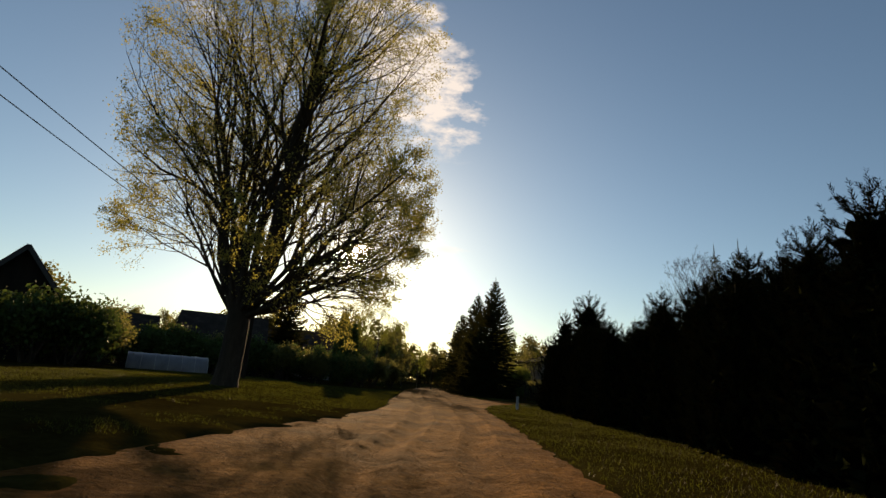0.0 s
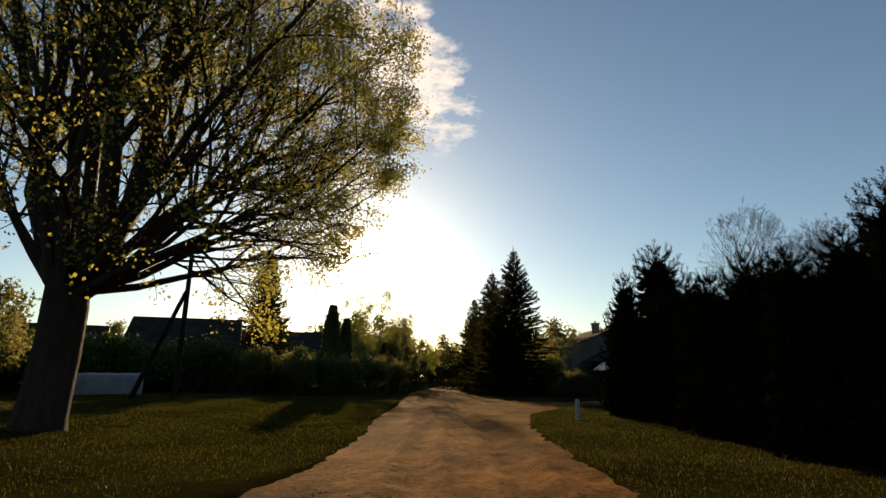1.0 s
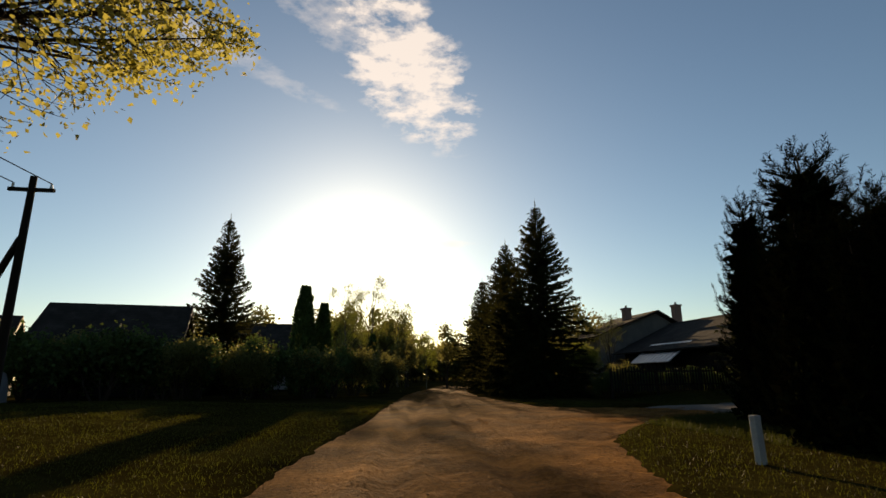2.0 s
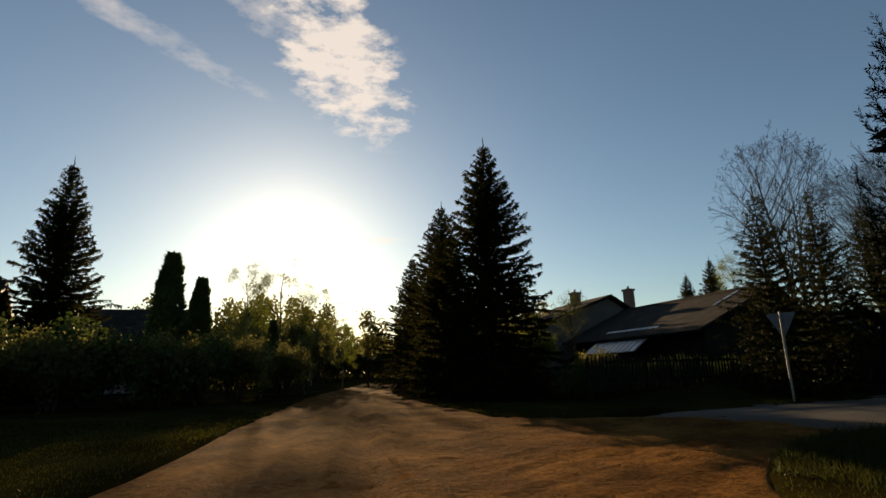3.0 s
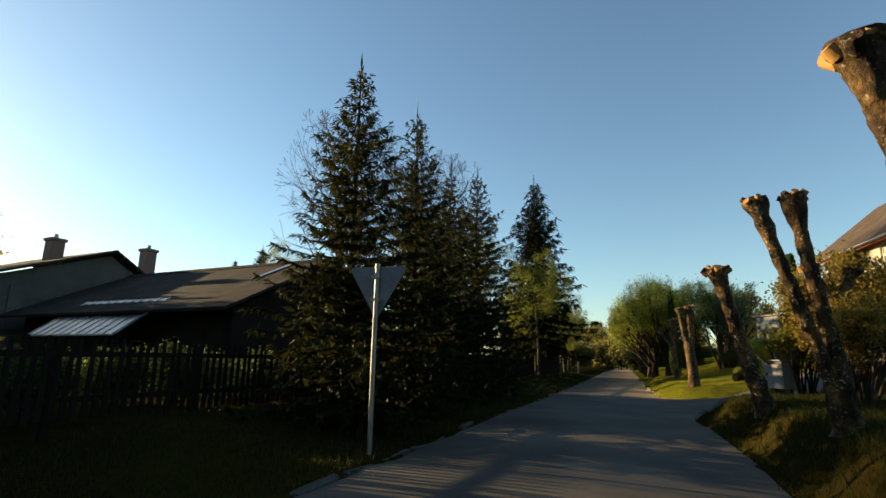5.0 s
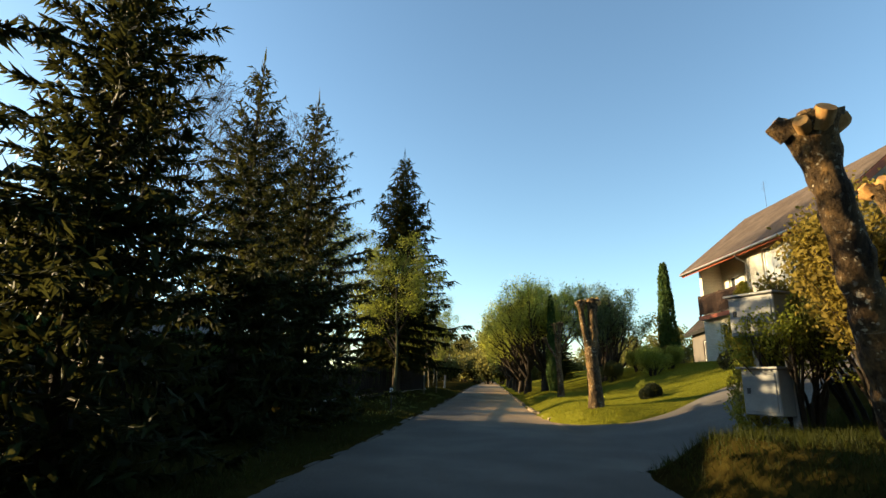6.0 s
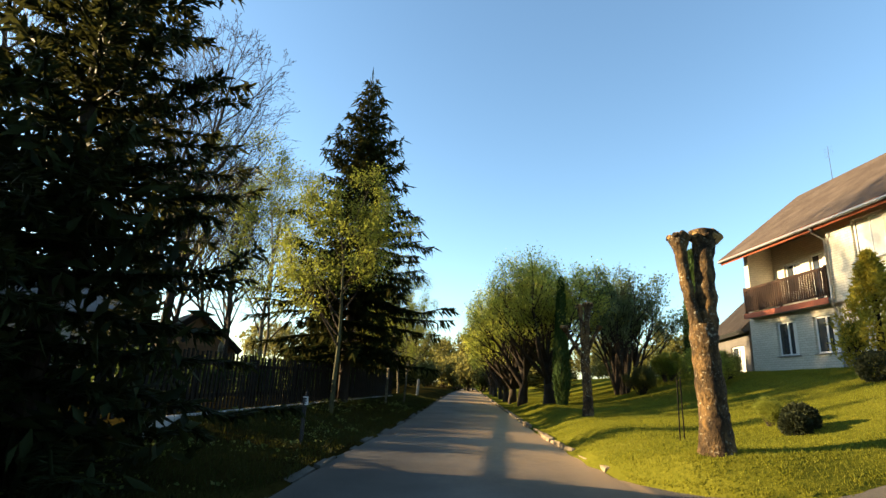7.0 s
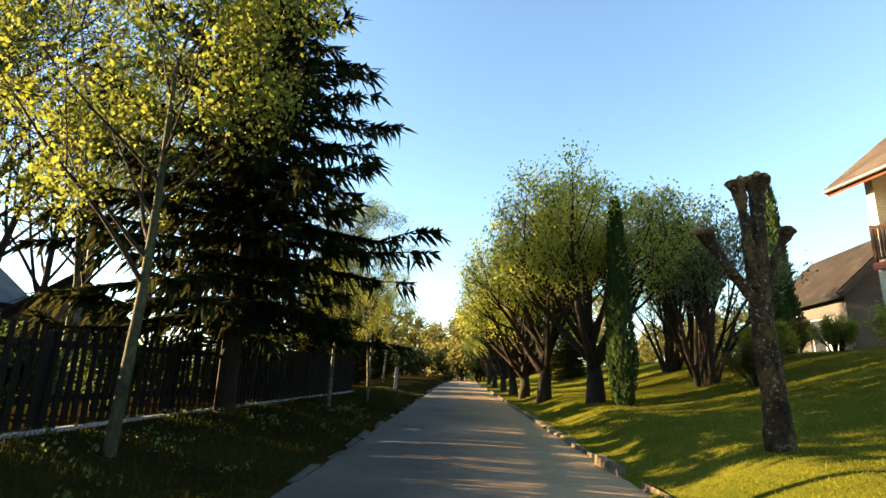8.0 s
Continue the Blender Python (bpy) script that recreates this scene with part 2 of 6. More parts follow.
def sunlit_edge_sand(m, tint):
    """Dry sand and painted sunlight along the lawn kerb, thin and patchy towards the crown of the road."""
    nt = m.node_tree
    b = nt.nodes["Principled BSDF"]
    old = b.inputs["Base Color"].links[0].from_socket
    c = nt.nodes.new("ShaderNodeTexCoord")
    sep = nt.nodes.new("ShaderNodeSeparateXYZ")
    link(nt, c.outputs["Object"], sep.inputs[0])
    wide = noise_tex(nt, c.outputs["Object"], 0.5, 4.0)
    fine = noise_tex(nt, c.outputs["Object"], 7.0, 6.0)
    v = math_node(nt, "SUBTRACT", math_node(nt, "SUBTRACT", sep.outputs["Y"], math_node(nt, "MULTIPLY", sep.outputs["X"], 0.112)), 31.95)
    w = math_node(nt, "ADD", math_node(nt, "MULTIPLY", wide, 1.0), math_node(nt, "MULTIPLY", fine, 0.9))
    band = math_node(nt, "DIVIDE", math_node(nt, "SUBTRACT", math_node(nt, "ADD", 1.1, math_node(nt, "MULTIPLY", w, 1.5)), v), 2.2, clamp=True)
    start = math_node(nt, "DIVIDE", math_node(nt, "SUBTRACT", sep.outputs["X"], 26.5), 4.0, clamp=True)
    on_lane = math_node(nt, "DIVIDE", math_node(nt, "ADD", v, 0.35), 0.1, clamp=True)
    fac = math_node(nt, "MULTIPLY", math_node(nt, "MULTIPLY", math_node(nt, "MULTIPLY", band, start), on_lane), 0.85)
    link(nt, mix_rgb(nt, fac, old, tint), b.inputs["Base Color"])


# warm bright tint: the lane's sunlit strip is put into the asphalt colour
sunlit_edge_sand(M_ASPHALT, (0.40, 0.26, 0.13))
# verge kerb, darker and greyer than the lawn kerb
M_KERB_DARK = surface("dark_grey_kerb", ((0.3, (0.035, 0.034, 0.028)), (0.7, (0.095, 0.09, 0.075))), 2.5, 20.0, 0.9, 0.6, 0.01)
M_KERB = surface("kerb_concrete", ((0.3, (0.07, 0.055, 0.036)), (0.55, (0.20, 0.155, 0.10)), (0.75, (0.34, 0.27, 0.185))), 1.5, 30.0, 0.9, 0.7, 0.02, spread=0.5)
# both spruce greens sit near black, with backlit shade put into them
M_NEEDLE = foliage("backlit_spruce_needles", (0.005, 0.008, 0.003), (0.018, 0.024, 0.008), (0.26, 0.25, 0.08), 0.14, shine=0.0)
# pines nearly black: their silhouette against the sun is put into the colour
M_PINE = foliage("backlit_pine_needles", (0.003, 0.005, 0.002), (0.010, 0.012, 0.005), (0.05, 0.045, 0.02), 0.02, shine=0.0)
M_NEEDLE_LIGHT = foliage("backlit_young_spruce_needles", (0.004, 0.007, 0.002), (0.019, 0.026, 0.008), (0.22, 0.22, 0.06), 0.13)
M_THUJA = foliage("thuja_scales", (0.020, 0.042, 0.013), (0.055, 0.090, 0.026), (0.25, 0.32, 0.08), 0.2)
M_LEAF_OLIVE = foliage("young_maple_leaves", (0.050, 0.056, 0.012), (0.125, 0.115, 0.028), (0.80, 0.72, 0.20), 0.5)
M_LEAF_DULL = foliage("dull_bush_leaves", (0.030, 0.034, 0.010), (0.080, 0.078, 0.022), (0.55, 0.50, 0.16), 0.35)
M_LEAF_BIRCH = foliage("birch_leaves", (0.055, 0.070, 0.010), (0.145, 0.155, 0.026), (0.50, 0.53, 0.11), 0.36)
M_LEAF_GREEN = foliage("apple_leaves", (0.075, 0.095, 0.020), (0.22, 0.235, 0.055), (0.85, 0.86, 0.20), 0.45)
M_BARK = surface("grey_bark", ((0.3, (0.014, 0.010, 0.007)), (0.55, (0.038, 0.028, 0.019)), (0.75, (0.080, 0.062, 0.045))), 2.0, 14.0, 0.9, 1.0, 0.05, (1, 1, 0.25))
M_BARK_POLL = surface("lichen_bark", ((0.36, (0.014, 0.009, 0.006)), (0.50, (0.064, 0.040, 0.019)), (0.62, (0.18, 0.105, 0.040))), 4.5, 24.0, 0.9, 1.0, 0.06, (1, 1, 0.6))
def lichen_flecks(m, rgb):
    """Small cream lichen flecks, thick in some places and missing in others."""
    nt = m.node_tree
    b = nt.nodes["Principled BSDF"]
    old = b.inputs["Base Color"].links[0].from_socket
    v = coords(nt)
    where = math_node(nt, "MULTIPLY", math_node(nt, "SUBTRACT", noise_tex(nt, v, 3.2, 3.0), 0.40), 3.0, clamp=True)
    spot = math_node(nt, "MULTIPLY", math_node(nt, "SUBTRACT", noise_tex(nt, v, 26.0, 3.0), 0.585), 16.0, clamp=True)
    link(nt, mix_rgb(nt, math_node(nt, "MULTIPLY", where, spot), old, rgb), b.inputs["Base Color"])


lichen_flecks(M_BARK_POLL, (0.46, 0.41, 0.30))
M_CUT = surface("cut_wood", ((0.3, (0.22, 0.10, 0.030)), (0.7, (0.46, 0.27, 0.10))), 6.0, 40.0, 0.85, 0.5, 0.02)
M_BARK_GREEN = surface("mossy_bark", ((0.34, (0.018, 0.016, 0.008)), (0.5, (0.055, 0.052, 0.022)), (0.7, (0.13, 0.125, 0.06))), 4.0, 22.0, 0.85, 0.8, 0.02, (1, 1, 0.6))
M_BARK_BIRCH = surface("birch_bark", ((0.36, (0.025, 0.021, 0.014)), (0.48, (0.10, 0.088, 0.055)), (0.68, (0.27, 0.24, 0.165))), 3.5, 12.0, 0.75, 0.5, 0.02, (0.6, 0.6, 2.0))
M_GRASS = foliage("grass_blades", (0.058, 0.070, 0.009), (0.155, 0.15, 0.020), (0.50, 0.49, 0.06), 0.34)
# near-black blades: shade on verge and corner is put into the green
M_GRASS_SHADED = foliage("shaded_grass_blades", (0.007, 0.011, 0.002), (0.026, 0.029, 0.006), (0.20, 0.22, 0.04), 0.2)
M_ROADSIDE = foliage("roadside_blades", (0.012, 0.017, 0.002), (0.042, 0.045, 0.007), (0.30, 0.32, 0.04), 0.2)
M_EVERGREEN = foliage("dark_boxwood_leaves", (0.010, 0.014, 0.008), (0.030, 0.036, 0.018), (0.15, 0.17, 0.06), 0.1)
M_OCHRE = foliage("ochre_bush_leaves", (0.065, 0.048, 0.011), (0.16, 0.12, 0.026), (0.52, 0.42, 0.10), 0.33)
M_LILAC = foliage("lilac_leaves", (0.045, 0.065, 0.028), (0.12, 0.145, 0.075), (0.45, 0.52, 0.22), 0.38)
M_GOLDEN = foliage("golden_thuja_scales", (0.085, 0.075, 0.010), (0.26, 0.22, 0.030), (0.78, 0.66, 0.12), 0.4)
M_WHITE_BRICK = brick_wall("white_silicate_brick", (0.56, 0.51, 0.40), (0.38, 0.345, 0.26), size=(0.26, 0.10), joint_width=0.010)
# darker copy of the grey render, with wall shade put into the colour
M_RENDER_SHADED = surface("shaded_render", ((0.3, (0.075, 0.066, 0.058)), (0.7, (0.13, 0.115, 0.10))), 0.8, 18.0, 0.95, 0.4, 0.01)
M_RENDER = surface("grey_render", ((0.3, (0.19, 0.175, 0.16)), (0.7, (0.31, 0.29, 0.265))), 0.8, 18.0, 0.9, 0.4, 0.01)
M_RENDER_PALE = surface("pale_render", ((0.3, (0.36, 0.34, 0.31)), (0.7, (0.52, 0.50, 0.46))), 0.8, 18.0, 0.9, 0.4, 0.01)
M_ROOF_PALE = banded("pale_slate", ((0.3, (0.09, 0.085, 0.08)), (0.5, (0.14, 0.13, 0.125)), (0.72, (0.20, 0.19, 0.18))), 0.175, "X", 0.9)
M_ROOF_BROWN = banded("brown_slate", ((0.3, (0.040, 0.028, 0.021)), (0.5, (0.070, 0.052, 0.040)), (0.72, (0.115, 0.090, 0.072))), 0.175, "X", 0.85)
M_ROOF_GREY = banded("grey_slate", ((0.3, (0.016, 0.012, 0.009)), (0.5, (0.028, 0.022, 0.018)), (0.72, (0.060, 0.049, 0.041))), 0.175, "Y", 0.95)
M_METAL = banded("tin_sheet", ((0.3, (0.20, 0.20, 0.19)), (0.5, (0.36, 0.36, 0.35)), (0.72, (0.52, 0.52, 0.50))), 0.45, "Y", 0.40, 0.85)
M_RED_TRIM = surface("red_brown_paint", ((0.3, (0.20, 0.055, 0.030)), (0.7, (0.33, 0.10, 0.055))), 1.5, 25.0, 0.6, 0.3, 0.006)
# weathered wood taken near black: backlit shade is put into its colour
M_BACKLIT_WOOD = surface("backlit_weathered_wood", ((0.3, (0.006, 0.0045, 0.003)), (0.7, (0.020, 0.014, 0.009))), 1.5, 16.0, 0.85, 0.6, 0.01, (1, 1, 0.12), spread=0.5)
M_BROWN_WOOD = surface("brown_boards", ((0.3, (0.09, 0.05, 0.028)), (0.7, (0.20, 0.12, 0.065))), 1.5, 16.0, 0.85, 0.6, 0.01, (1, 1, 0.12), spread=0.4)
M_WHITE_PAINT = surface("white_paint", ((0.3, (0.62, 0.60, 0.56)), (0.7, (0.80, 0.78, 0.74))), 1.5, 20.0, 0.55, 0.2, 0.004)
M_GLASS = glass_pane("window_glass")
M_CURTAIN = surface("curtain", ((0.3, (0.55, 0.52, 0.45)), (0.7, (0.72, 0.69, 0.61))), 3.0, 12.0, 0.9, 0.3, 0.01)
M_CONCRETE = surface("concrete", ((0.3, (0.27, 0.26, 0.24)), (0.7, (0.43, 0.41, 0.38))), 1.2, 25.0, 0.9, 0.5, 0.01)
M_GALV = surface("galvanised_steel", ((0.3, (0.22, 0.21, 0.20)), (0.7, (0.38, 0.37, 0.35))), 4.0, 30.0, 0.45, 0.2, 0.003, metal=0.75)
M_SIGN_BACK = surface("grey_sign_back", ((0.3, (0.14, 0.145, 0.15)), (0.7, (0.22, 0.225, 0.23))), 4.0, 25.0, 0.6, 0.2, 0.002)
M_CAB = surface("grey_enamel", ((0.3, (0.15, 0.155, 0.15)), (0.7, (0.23, 0.235, 0.225))), 2.0, 25.0, 0.5, 0.2, 0.003)
M_BLACK = surface("black_paint", ((0.3, (0.02, 0.02, 0.02)), (0.7, (0.05, 0.05, 0.05))), 3.0, 25.0, 0.6, 0.2, 0.003)
M_BRICK_RED = brick_wall("chimney_brick", (0.24, 0.11, 0.075), (0.30, 0.27, 0.24))
M_GRAVEL = surface("brown_gravel", ((0.3, (0.08, 0.040, 0.014)), (0.7, (0.20, 0.105, 0.040))), 9.0, 40.0, 0.95, 0.3, 0.004)
M_FILM = surface("greenhouse_film", ((0.3, (0.10, 0.105, 0.115)), (0.7, (0.19, 0.195, 0.205))), 1.5, 12.0, 0.4, 0.3, 0.01)
M_WIRE = surface("cable_black", ((0.3, (0.02, 0.02, 0.02)), (0.7, (0.04, 0.04, 0.04))), 3.0, 25.0, 0.6, 0.0, 0.001)


# ---- mesh helpers ----
class Geo:
    """Collects vertices and faces for one mesh."""

    def __init__(self):
        self.v, self.f3, self.f4, self.n = [], [], [], 0

    def add(self, verts, faces):
        verts, faces = np.asarray(verts, float).reshape(-1, 3), np.asarray(faces, int)
        self.v.append(verts)
        (self.f3 if faces.shape[1] == 3 else self.f4).append(faces + self.n)
        self.n += len(verts)
        return self

    def mesh(self, name):
        verts = np.concatenate(self.v)
        groups = [np.concatenate(f) for f in (self.f3, self.f4) if f]
        loops = np.concatenate([g.ravel() for g in groups])
        sizes = np.concatenate([np.full(len(g), g.shape[1]) for g in groups])
        starts = np.concatenate([[0], np.cumsum(sizes)[:-1]])
        me = bpy.data.meshes.new(name)
        me.vertices.add(len(verts))
        me.vertices.foreach_set("co", verts.astype(np.float32).ravel())
        me.loops.add(len(loops))
        me.loops.foreach_set("vertex_index", loops.astype(np.int32))
        me.polygons.add(len(sizes))
        me.polygons.foreach_set("loop_start", starts.astype(np.int32))
        me.update(calc_edges=True)
        me.validate()
        return me


def smooth(me):
    me.polygons.foreach_set("use_smooth", np.ones(len(me.polygons), bool))
    return me


def as_mesh(name, shape):
    if isinstance(shape, bpy.types.Mesh):
        return shape
    if isinstance(shape, Geo):
        return shape.mesh(name)
    me = bpy.data.meshes.new(name)
    shape.to_mesh(me)
    shape.free()
    return me


def part(name, shape, material, parent, label="", at=None):
    """One mesh object under a thing or a part."""
    me = as_mesh(name, shape)
    if material and not me.materials:
        me.materials.append(material)
    ob = new(name, me)
    ob.parent = parent
    if material and me.materials[0] != material:
        ob.material_slots[0].link = "OBJECT"
        ob.material_slots[0].material = material
    if at is not None:
        ob.matrix_basis = at
    return tagged(ob, label)


def thing(name, label, category, m=None, group="", kind=""):
    ob = new(name)
    ob.empty_display_size = 0.2
    if m is not None:
        ob.matrix_basis = m
    return tagged(ob, label, category, group, kind)


def solid(name, shape, material, label="", category="", kind="", group="", at=None):
    ob = new(name, as_mesh(name, shape))
    if material and not ob.data.materials:
        ob.data.materials.append(material)
    if at is not None:
        ob.matrix_basis = at
    return tagged(ob, label, category, group, kind)


def box(bm, x0, x1, y0, y1, z0, z1, m=None):
    vs = [bm.verts.new((x, y, z)) for z in (z0, z1) for y in (y0, y1) for x in (x0, x1)]
    for a in ((0, 2, 3, 1), (4, 5, 7, 6), (0, 1, 5, 4), (2, 6, 7, 3), (0, 4, 6, 2), (1, 3, 7, 5)):
        bm.faces.new([vs[i] for i in a])
    if m is not None:
        bmesh.ops.transform(bm, matrix=m, verts=vs)
    return bm


def boxes(*rows):
    bm = bmesh.new()
    for r in rows:
        box(bm, *r)
    return bm


def soft(bm, width=0.01):
    bmesh.ops.bevel(bm, geom=list(bm.edges), offset=width, segments=1, affect="EDGES", clamp_overlap=True)
    return bm


def prism(points, y0, y1):
    """A closed outline in x, z drawn out along y."""
    bm = bmesh.new()
    a = [bm.verts.new((x, y0, z)) for x, z in points]
    b = [bm.verts.new((x, y1, z)) for x, z in points]
    bm.faces.new(a[::-1])
    bm.faces.new(b)
    for i in range(len(a)):
        j = (i + 1) % len(a)
        bm.faces.new((a[i], a[j], b[j], b[i]))
    bmesh.ops.recalc_face_normals(bm, faces=bm.faces)
    return bm


def tube(geo, pts, radii, sides=6, cap=True):
    """A tapering limb along a line of points."""
    pts, radii = np.asarray(pts, float), np.asarray(radii, float)
    along = np.gradient(pts, axis=0)
    along /= np.linalg.norm(along, axis=1, keepdims=True) + 1e-9
    ref = np.where(np.abs(along[:, 2:3]) > 0.9, np.array([[1.0, 0, 0]]), np.array([[0, 0, 1.0]]))
    u = np.cross(along, ref)
    u /= np.linalg.norm(u, axis=1, keepdims=True) + 1e-9
    w = np.cross(along, u)
    ang = np.linspace(0, 2 * np.pi, sides, endpoint=False)
    ring = pts[:, None] + radii[:, None, None] * (np.cos(ang)[None, :, None] * u[:, None] + np.sin(ang)[None, :, None] * w[:, None])
    n = len(pts)
    i, j = np.meshgrid(np.arange(n - 1), np.arange(sides), indexing="ij")
    k = (j + 1) % sides
    faces = np.stack([i * sides + j, i * sides + k, (i + 1) * sides + k, (i + 1) * sides + j], -1).reshape(-1, 4)
    geo.add(ring.reshape(-1, 3), faces)
    if cap:
        top = ring[-1]
        geo.add(np.concatenate([top, pts[-1:]]), [[a, (a + 1) % sides, sides] for a in range(sides)])


def unit(a):
    return a / (np.linalg.norm(a, axis=-1, keepdims=True) + 1e-9)


def blades(geo, base, along, side, length, width, fold=0.25):
    """Leaf-like pieces: a folded diamond each, from base along a way."""
    along, side = unit(along), unit(side - (side * unit(along)).sum(-1, keepdims=True) * unit(along))
    up = np.cross(along, side)
    length, width = np.broadcast_to(length, len(base))[:, None], np.broadcast_to(width, len(base))[:, None]
    mid = base + along * length * 0.45
    v = np.stack([base, mid + side * width * 0.5 + up * width * fold, base + along * length, mid - side * width * 0.5 + up * width * fold], 1)
    n = np.arange(len(base))[:, None] * 4
    geo.add(v.reshape(-1, 3), np.concatenate([n + [[0, 1, 2]], n + [[0, 2, 3]]]))


# ---- plan of the ground ----
def line(xs, pts):
    a = np.array(pts, float)
    return np.interp(xs, a[:, 0], a[:, 1])


def step(x, a, b):
    t = np.clip((x - a) / (b - a), 0, 1)
    return t * t * (3 - 2 * t)


TRODDEN = ((-40, -17.0), (3, -13.0), (8, -12.5), (12, -11.3), (14, -9.8), (16.6, -6.0), (18, -5.2))      # outer edge of trodden earth
RUT_LEFT = ((-40, -11.1), (2.5, -8.6), (8, -7.6), (12, -6.4), (16, -5.5), (22, -4.4), (26, -4.0), (36, -2.4), (46, -0.8), (53, 0.25), (60, 1.8), (69, 4.3), (100, 12.0), (158, 25.0))
DIRT_LEFT = ((-40, -13.0), (3, -9.5), (8, -8.3), (12, -7.1), (14, -6.5), (15.4, -6.1), (16.6, -5.7), (18, -5.2), (22, -4.4), (26, -4.0), (36, -2.4), (46, -0.8), (53, 0.25), (60, 1.8), (69, 4.3), (100, 12.0), (158, 25.0))
DIRT_RIGHT = ((-40, -7.5), (0, -4.3), (5.8, -3.35), (9.5, -2.65), (12.5, -2.0), (15, -1.45), (18.2, -0.95), (23, 0.1), (26.3, 1.15), (28.5, 2.1), (30.5, 3.7), (32, 5.6), (32.8, 7.6), (33.4, 9.2), (35.6, 9.0), (37.0, 7.0), (38.0, 4.8), (39.4, 4.15), (44, 4.15), (52, 4.5), (60, 5.9), (69, 8.2), (100, 16.0), (158, 29.0))
STREET_RIGHT = ((6.2, 32.6), (9, 32.9), (12, 33.1), (15.8, 33.35), (21.2, 33.95), (24.5, 34.5), (29.2, 35.15), (32.8, 35.7), (38, 36.3), (49.3, 37.5), (75, 40.1), (168, 49.5))
STREET_LEFT = ((6.2, 37.9), (9, 37.4), (14, 37.75), (20.4, 38.4), (25, 38.65), (29.5, 39.1), (33.1, 39.4), (37.4, 39.75), (50.6, 41.1), (75, 43.6), (168, 53.0))
DRIVE_WEST = ((20.0, 32.0), (25.8, 28.6), (29.0, 26.2), (30.6, 24.6), (31.8, 23.2), (32.9, 22.2), (34.0, 21.4), (35.2, 20.9))
DRIVE_EAST = ((20.0, 36.5), (25.8, 32.6), (29.0, 30.2), (30.8, 28.9), (32.2, 27.9), (33.4, 27.6), (34.3, 28.0), (34.9, 28.7), (35.3, 29.4))


def in_roads(x, y):
    """How far a place is inside a road, in metres (negative outside)."""
    d = np.minimum(x - line(y, DIRT_LEFT), line(y, DIRT_RIGHT) - x)
    s = np.minimum(np.minimum(y - line(x, STREET_RIGHT), line(x, STREET_LEFT) - y), x - 6.2)
    v = np.minimum(np.minimum(x - line(y, DRIVE_WEST), line(y, DRIVE_EAST) - x), np.minimum(y - 22.0, line(x, STREET_RIGHT) + 0.3 - y))
    return np.maximum(np.maximum(d, s), v)


def lane_plan(x, y):
    """Metres along the lane and across it, on the plan of the lane."""
    c, s = math.cos(LANE_TURN), math.sin(LANE_TURN)
    u, v = (x - 13.0) / 1.05, (y - 37.3) / 1.05
    return 13.0 + c * u + s * v, 37.0 - s * u + c * v


LANE_TURN = radians(4.0)


def lay(x, y):
    """The lie of the land, without bumps."""
    x, y = np.asarray(x, float), np.asarray(y, float)
    wx, wy = x, y
    x, y = lane_plan(x, y)
    z = (0.42 * step(34.4 - y, 0.0, 1.6) + 1.75 * step(33.0 - y, 0.0, 9.0)) * step(x, 17.0, 26.0) * (1 - step(y, 33.6, 34.6))
    z = z + 0.30 * step(y, 38.4, 40.2) * step(x, 10, 14)
    z = z + 0.35 * step(-wx, 5.0, 13.0) * step(60 - wy, 0, 25)
    z = z + 0.25 * step(wx - 0.08 * (wy - 24), 3.4, 6.4) * (1 - step(wy, 23, 29)) * (1 - step(wx, 21, 27))
    z = z + 0.55 * step(line(wx, STREET_RIGHT) - wy, 0.12, 0.8) * step(wx, 8.5, 11.5) * (1 - step(wx, 19, 24)) * step(wy, 26, 30)
    inside = np.minimum(wx - line(wy, DRIVE_WEST), line(wy, DRIVE_EAST) - wx)
    mouth = 1 - step(line(wx, STREET_RIGHT) - wy, 0.0, 4.5)
    return z * (1 - mouth * step(inside, -0.8, 0.1) * step(wy, 28.0, 30.0))


def bumps(x, y):
    return 0.018 * (np.sin(1.7 * x + 0.6 * y) * np.sin(1.1 * y - 0.7 * x) + 0.6 * np.sin(3.9 * x - 1.3) * np.sin(4.3 * y + 0.4 * x))


def ground_z(x, y):
    x, y = np.asarray(x, float), np.asarray(y, float)
    r = in_roads(x, y)
    soft_edge = np.minimum(step(16.5 - y, 0.0, 3.0), step(-x, 4.6, 5.6))      # dirt and grass run into each other here
    r = r * (1 - 0.72 * soft_edge) + soft_edge * (0.16 * np.sin(2.3 * x + 0.8 * y) * np.sin(1.9 * y - 0.5 * x) + 0.10 * np.sin(4.7 * x - 1.1 * y) * np.sin(3.9 * y + 1.7 * x))
    wob = 0.10 * np.sin(5.1 * np.asarray(x) + 1.3 * np.asarray(y)) * np.sin(4.7 * np.asarray(y) - 0.9 * np.asarray(x))
    return lay(x, y) + bumps(x, y) * 0.6 + 0.06 - 0.22 * step(r + wob * 0.8, -0.1, 0.3)


def gz(x, y):
    return float(ground_z(np.array(x), np.array(y)))


def sheet(xs, ys, z):
    gx, gy = np.meshgrid(xs, ys, indexing="ij")
    v = np.stack([gx, gy, z(gx, gy)], -1).reshape(-1, 3)
    nx, ny = len(xs), len(ys)
    i, j = np.meshgrid(np.arange(nx - 1), np.arange(ny - 1), indexing="ij")
    f = np.stack([i * ny + j, (i + 1) * ny + j, (i + 1) * ny + j + 1, i * ny + j + 1], -1).reshape(-1, 4)
    return Geo().add(v, f)


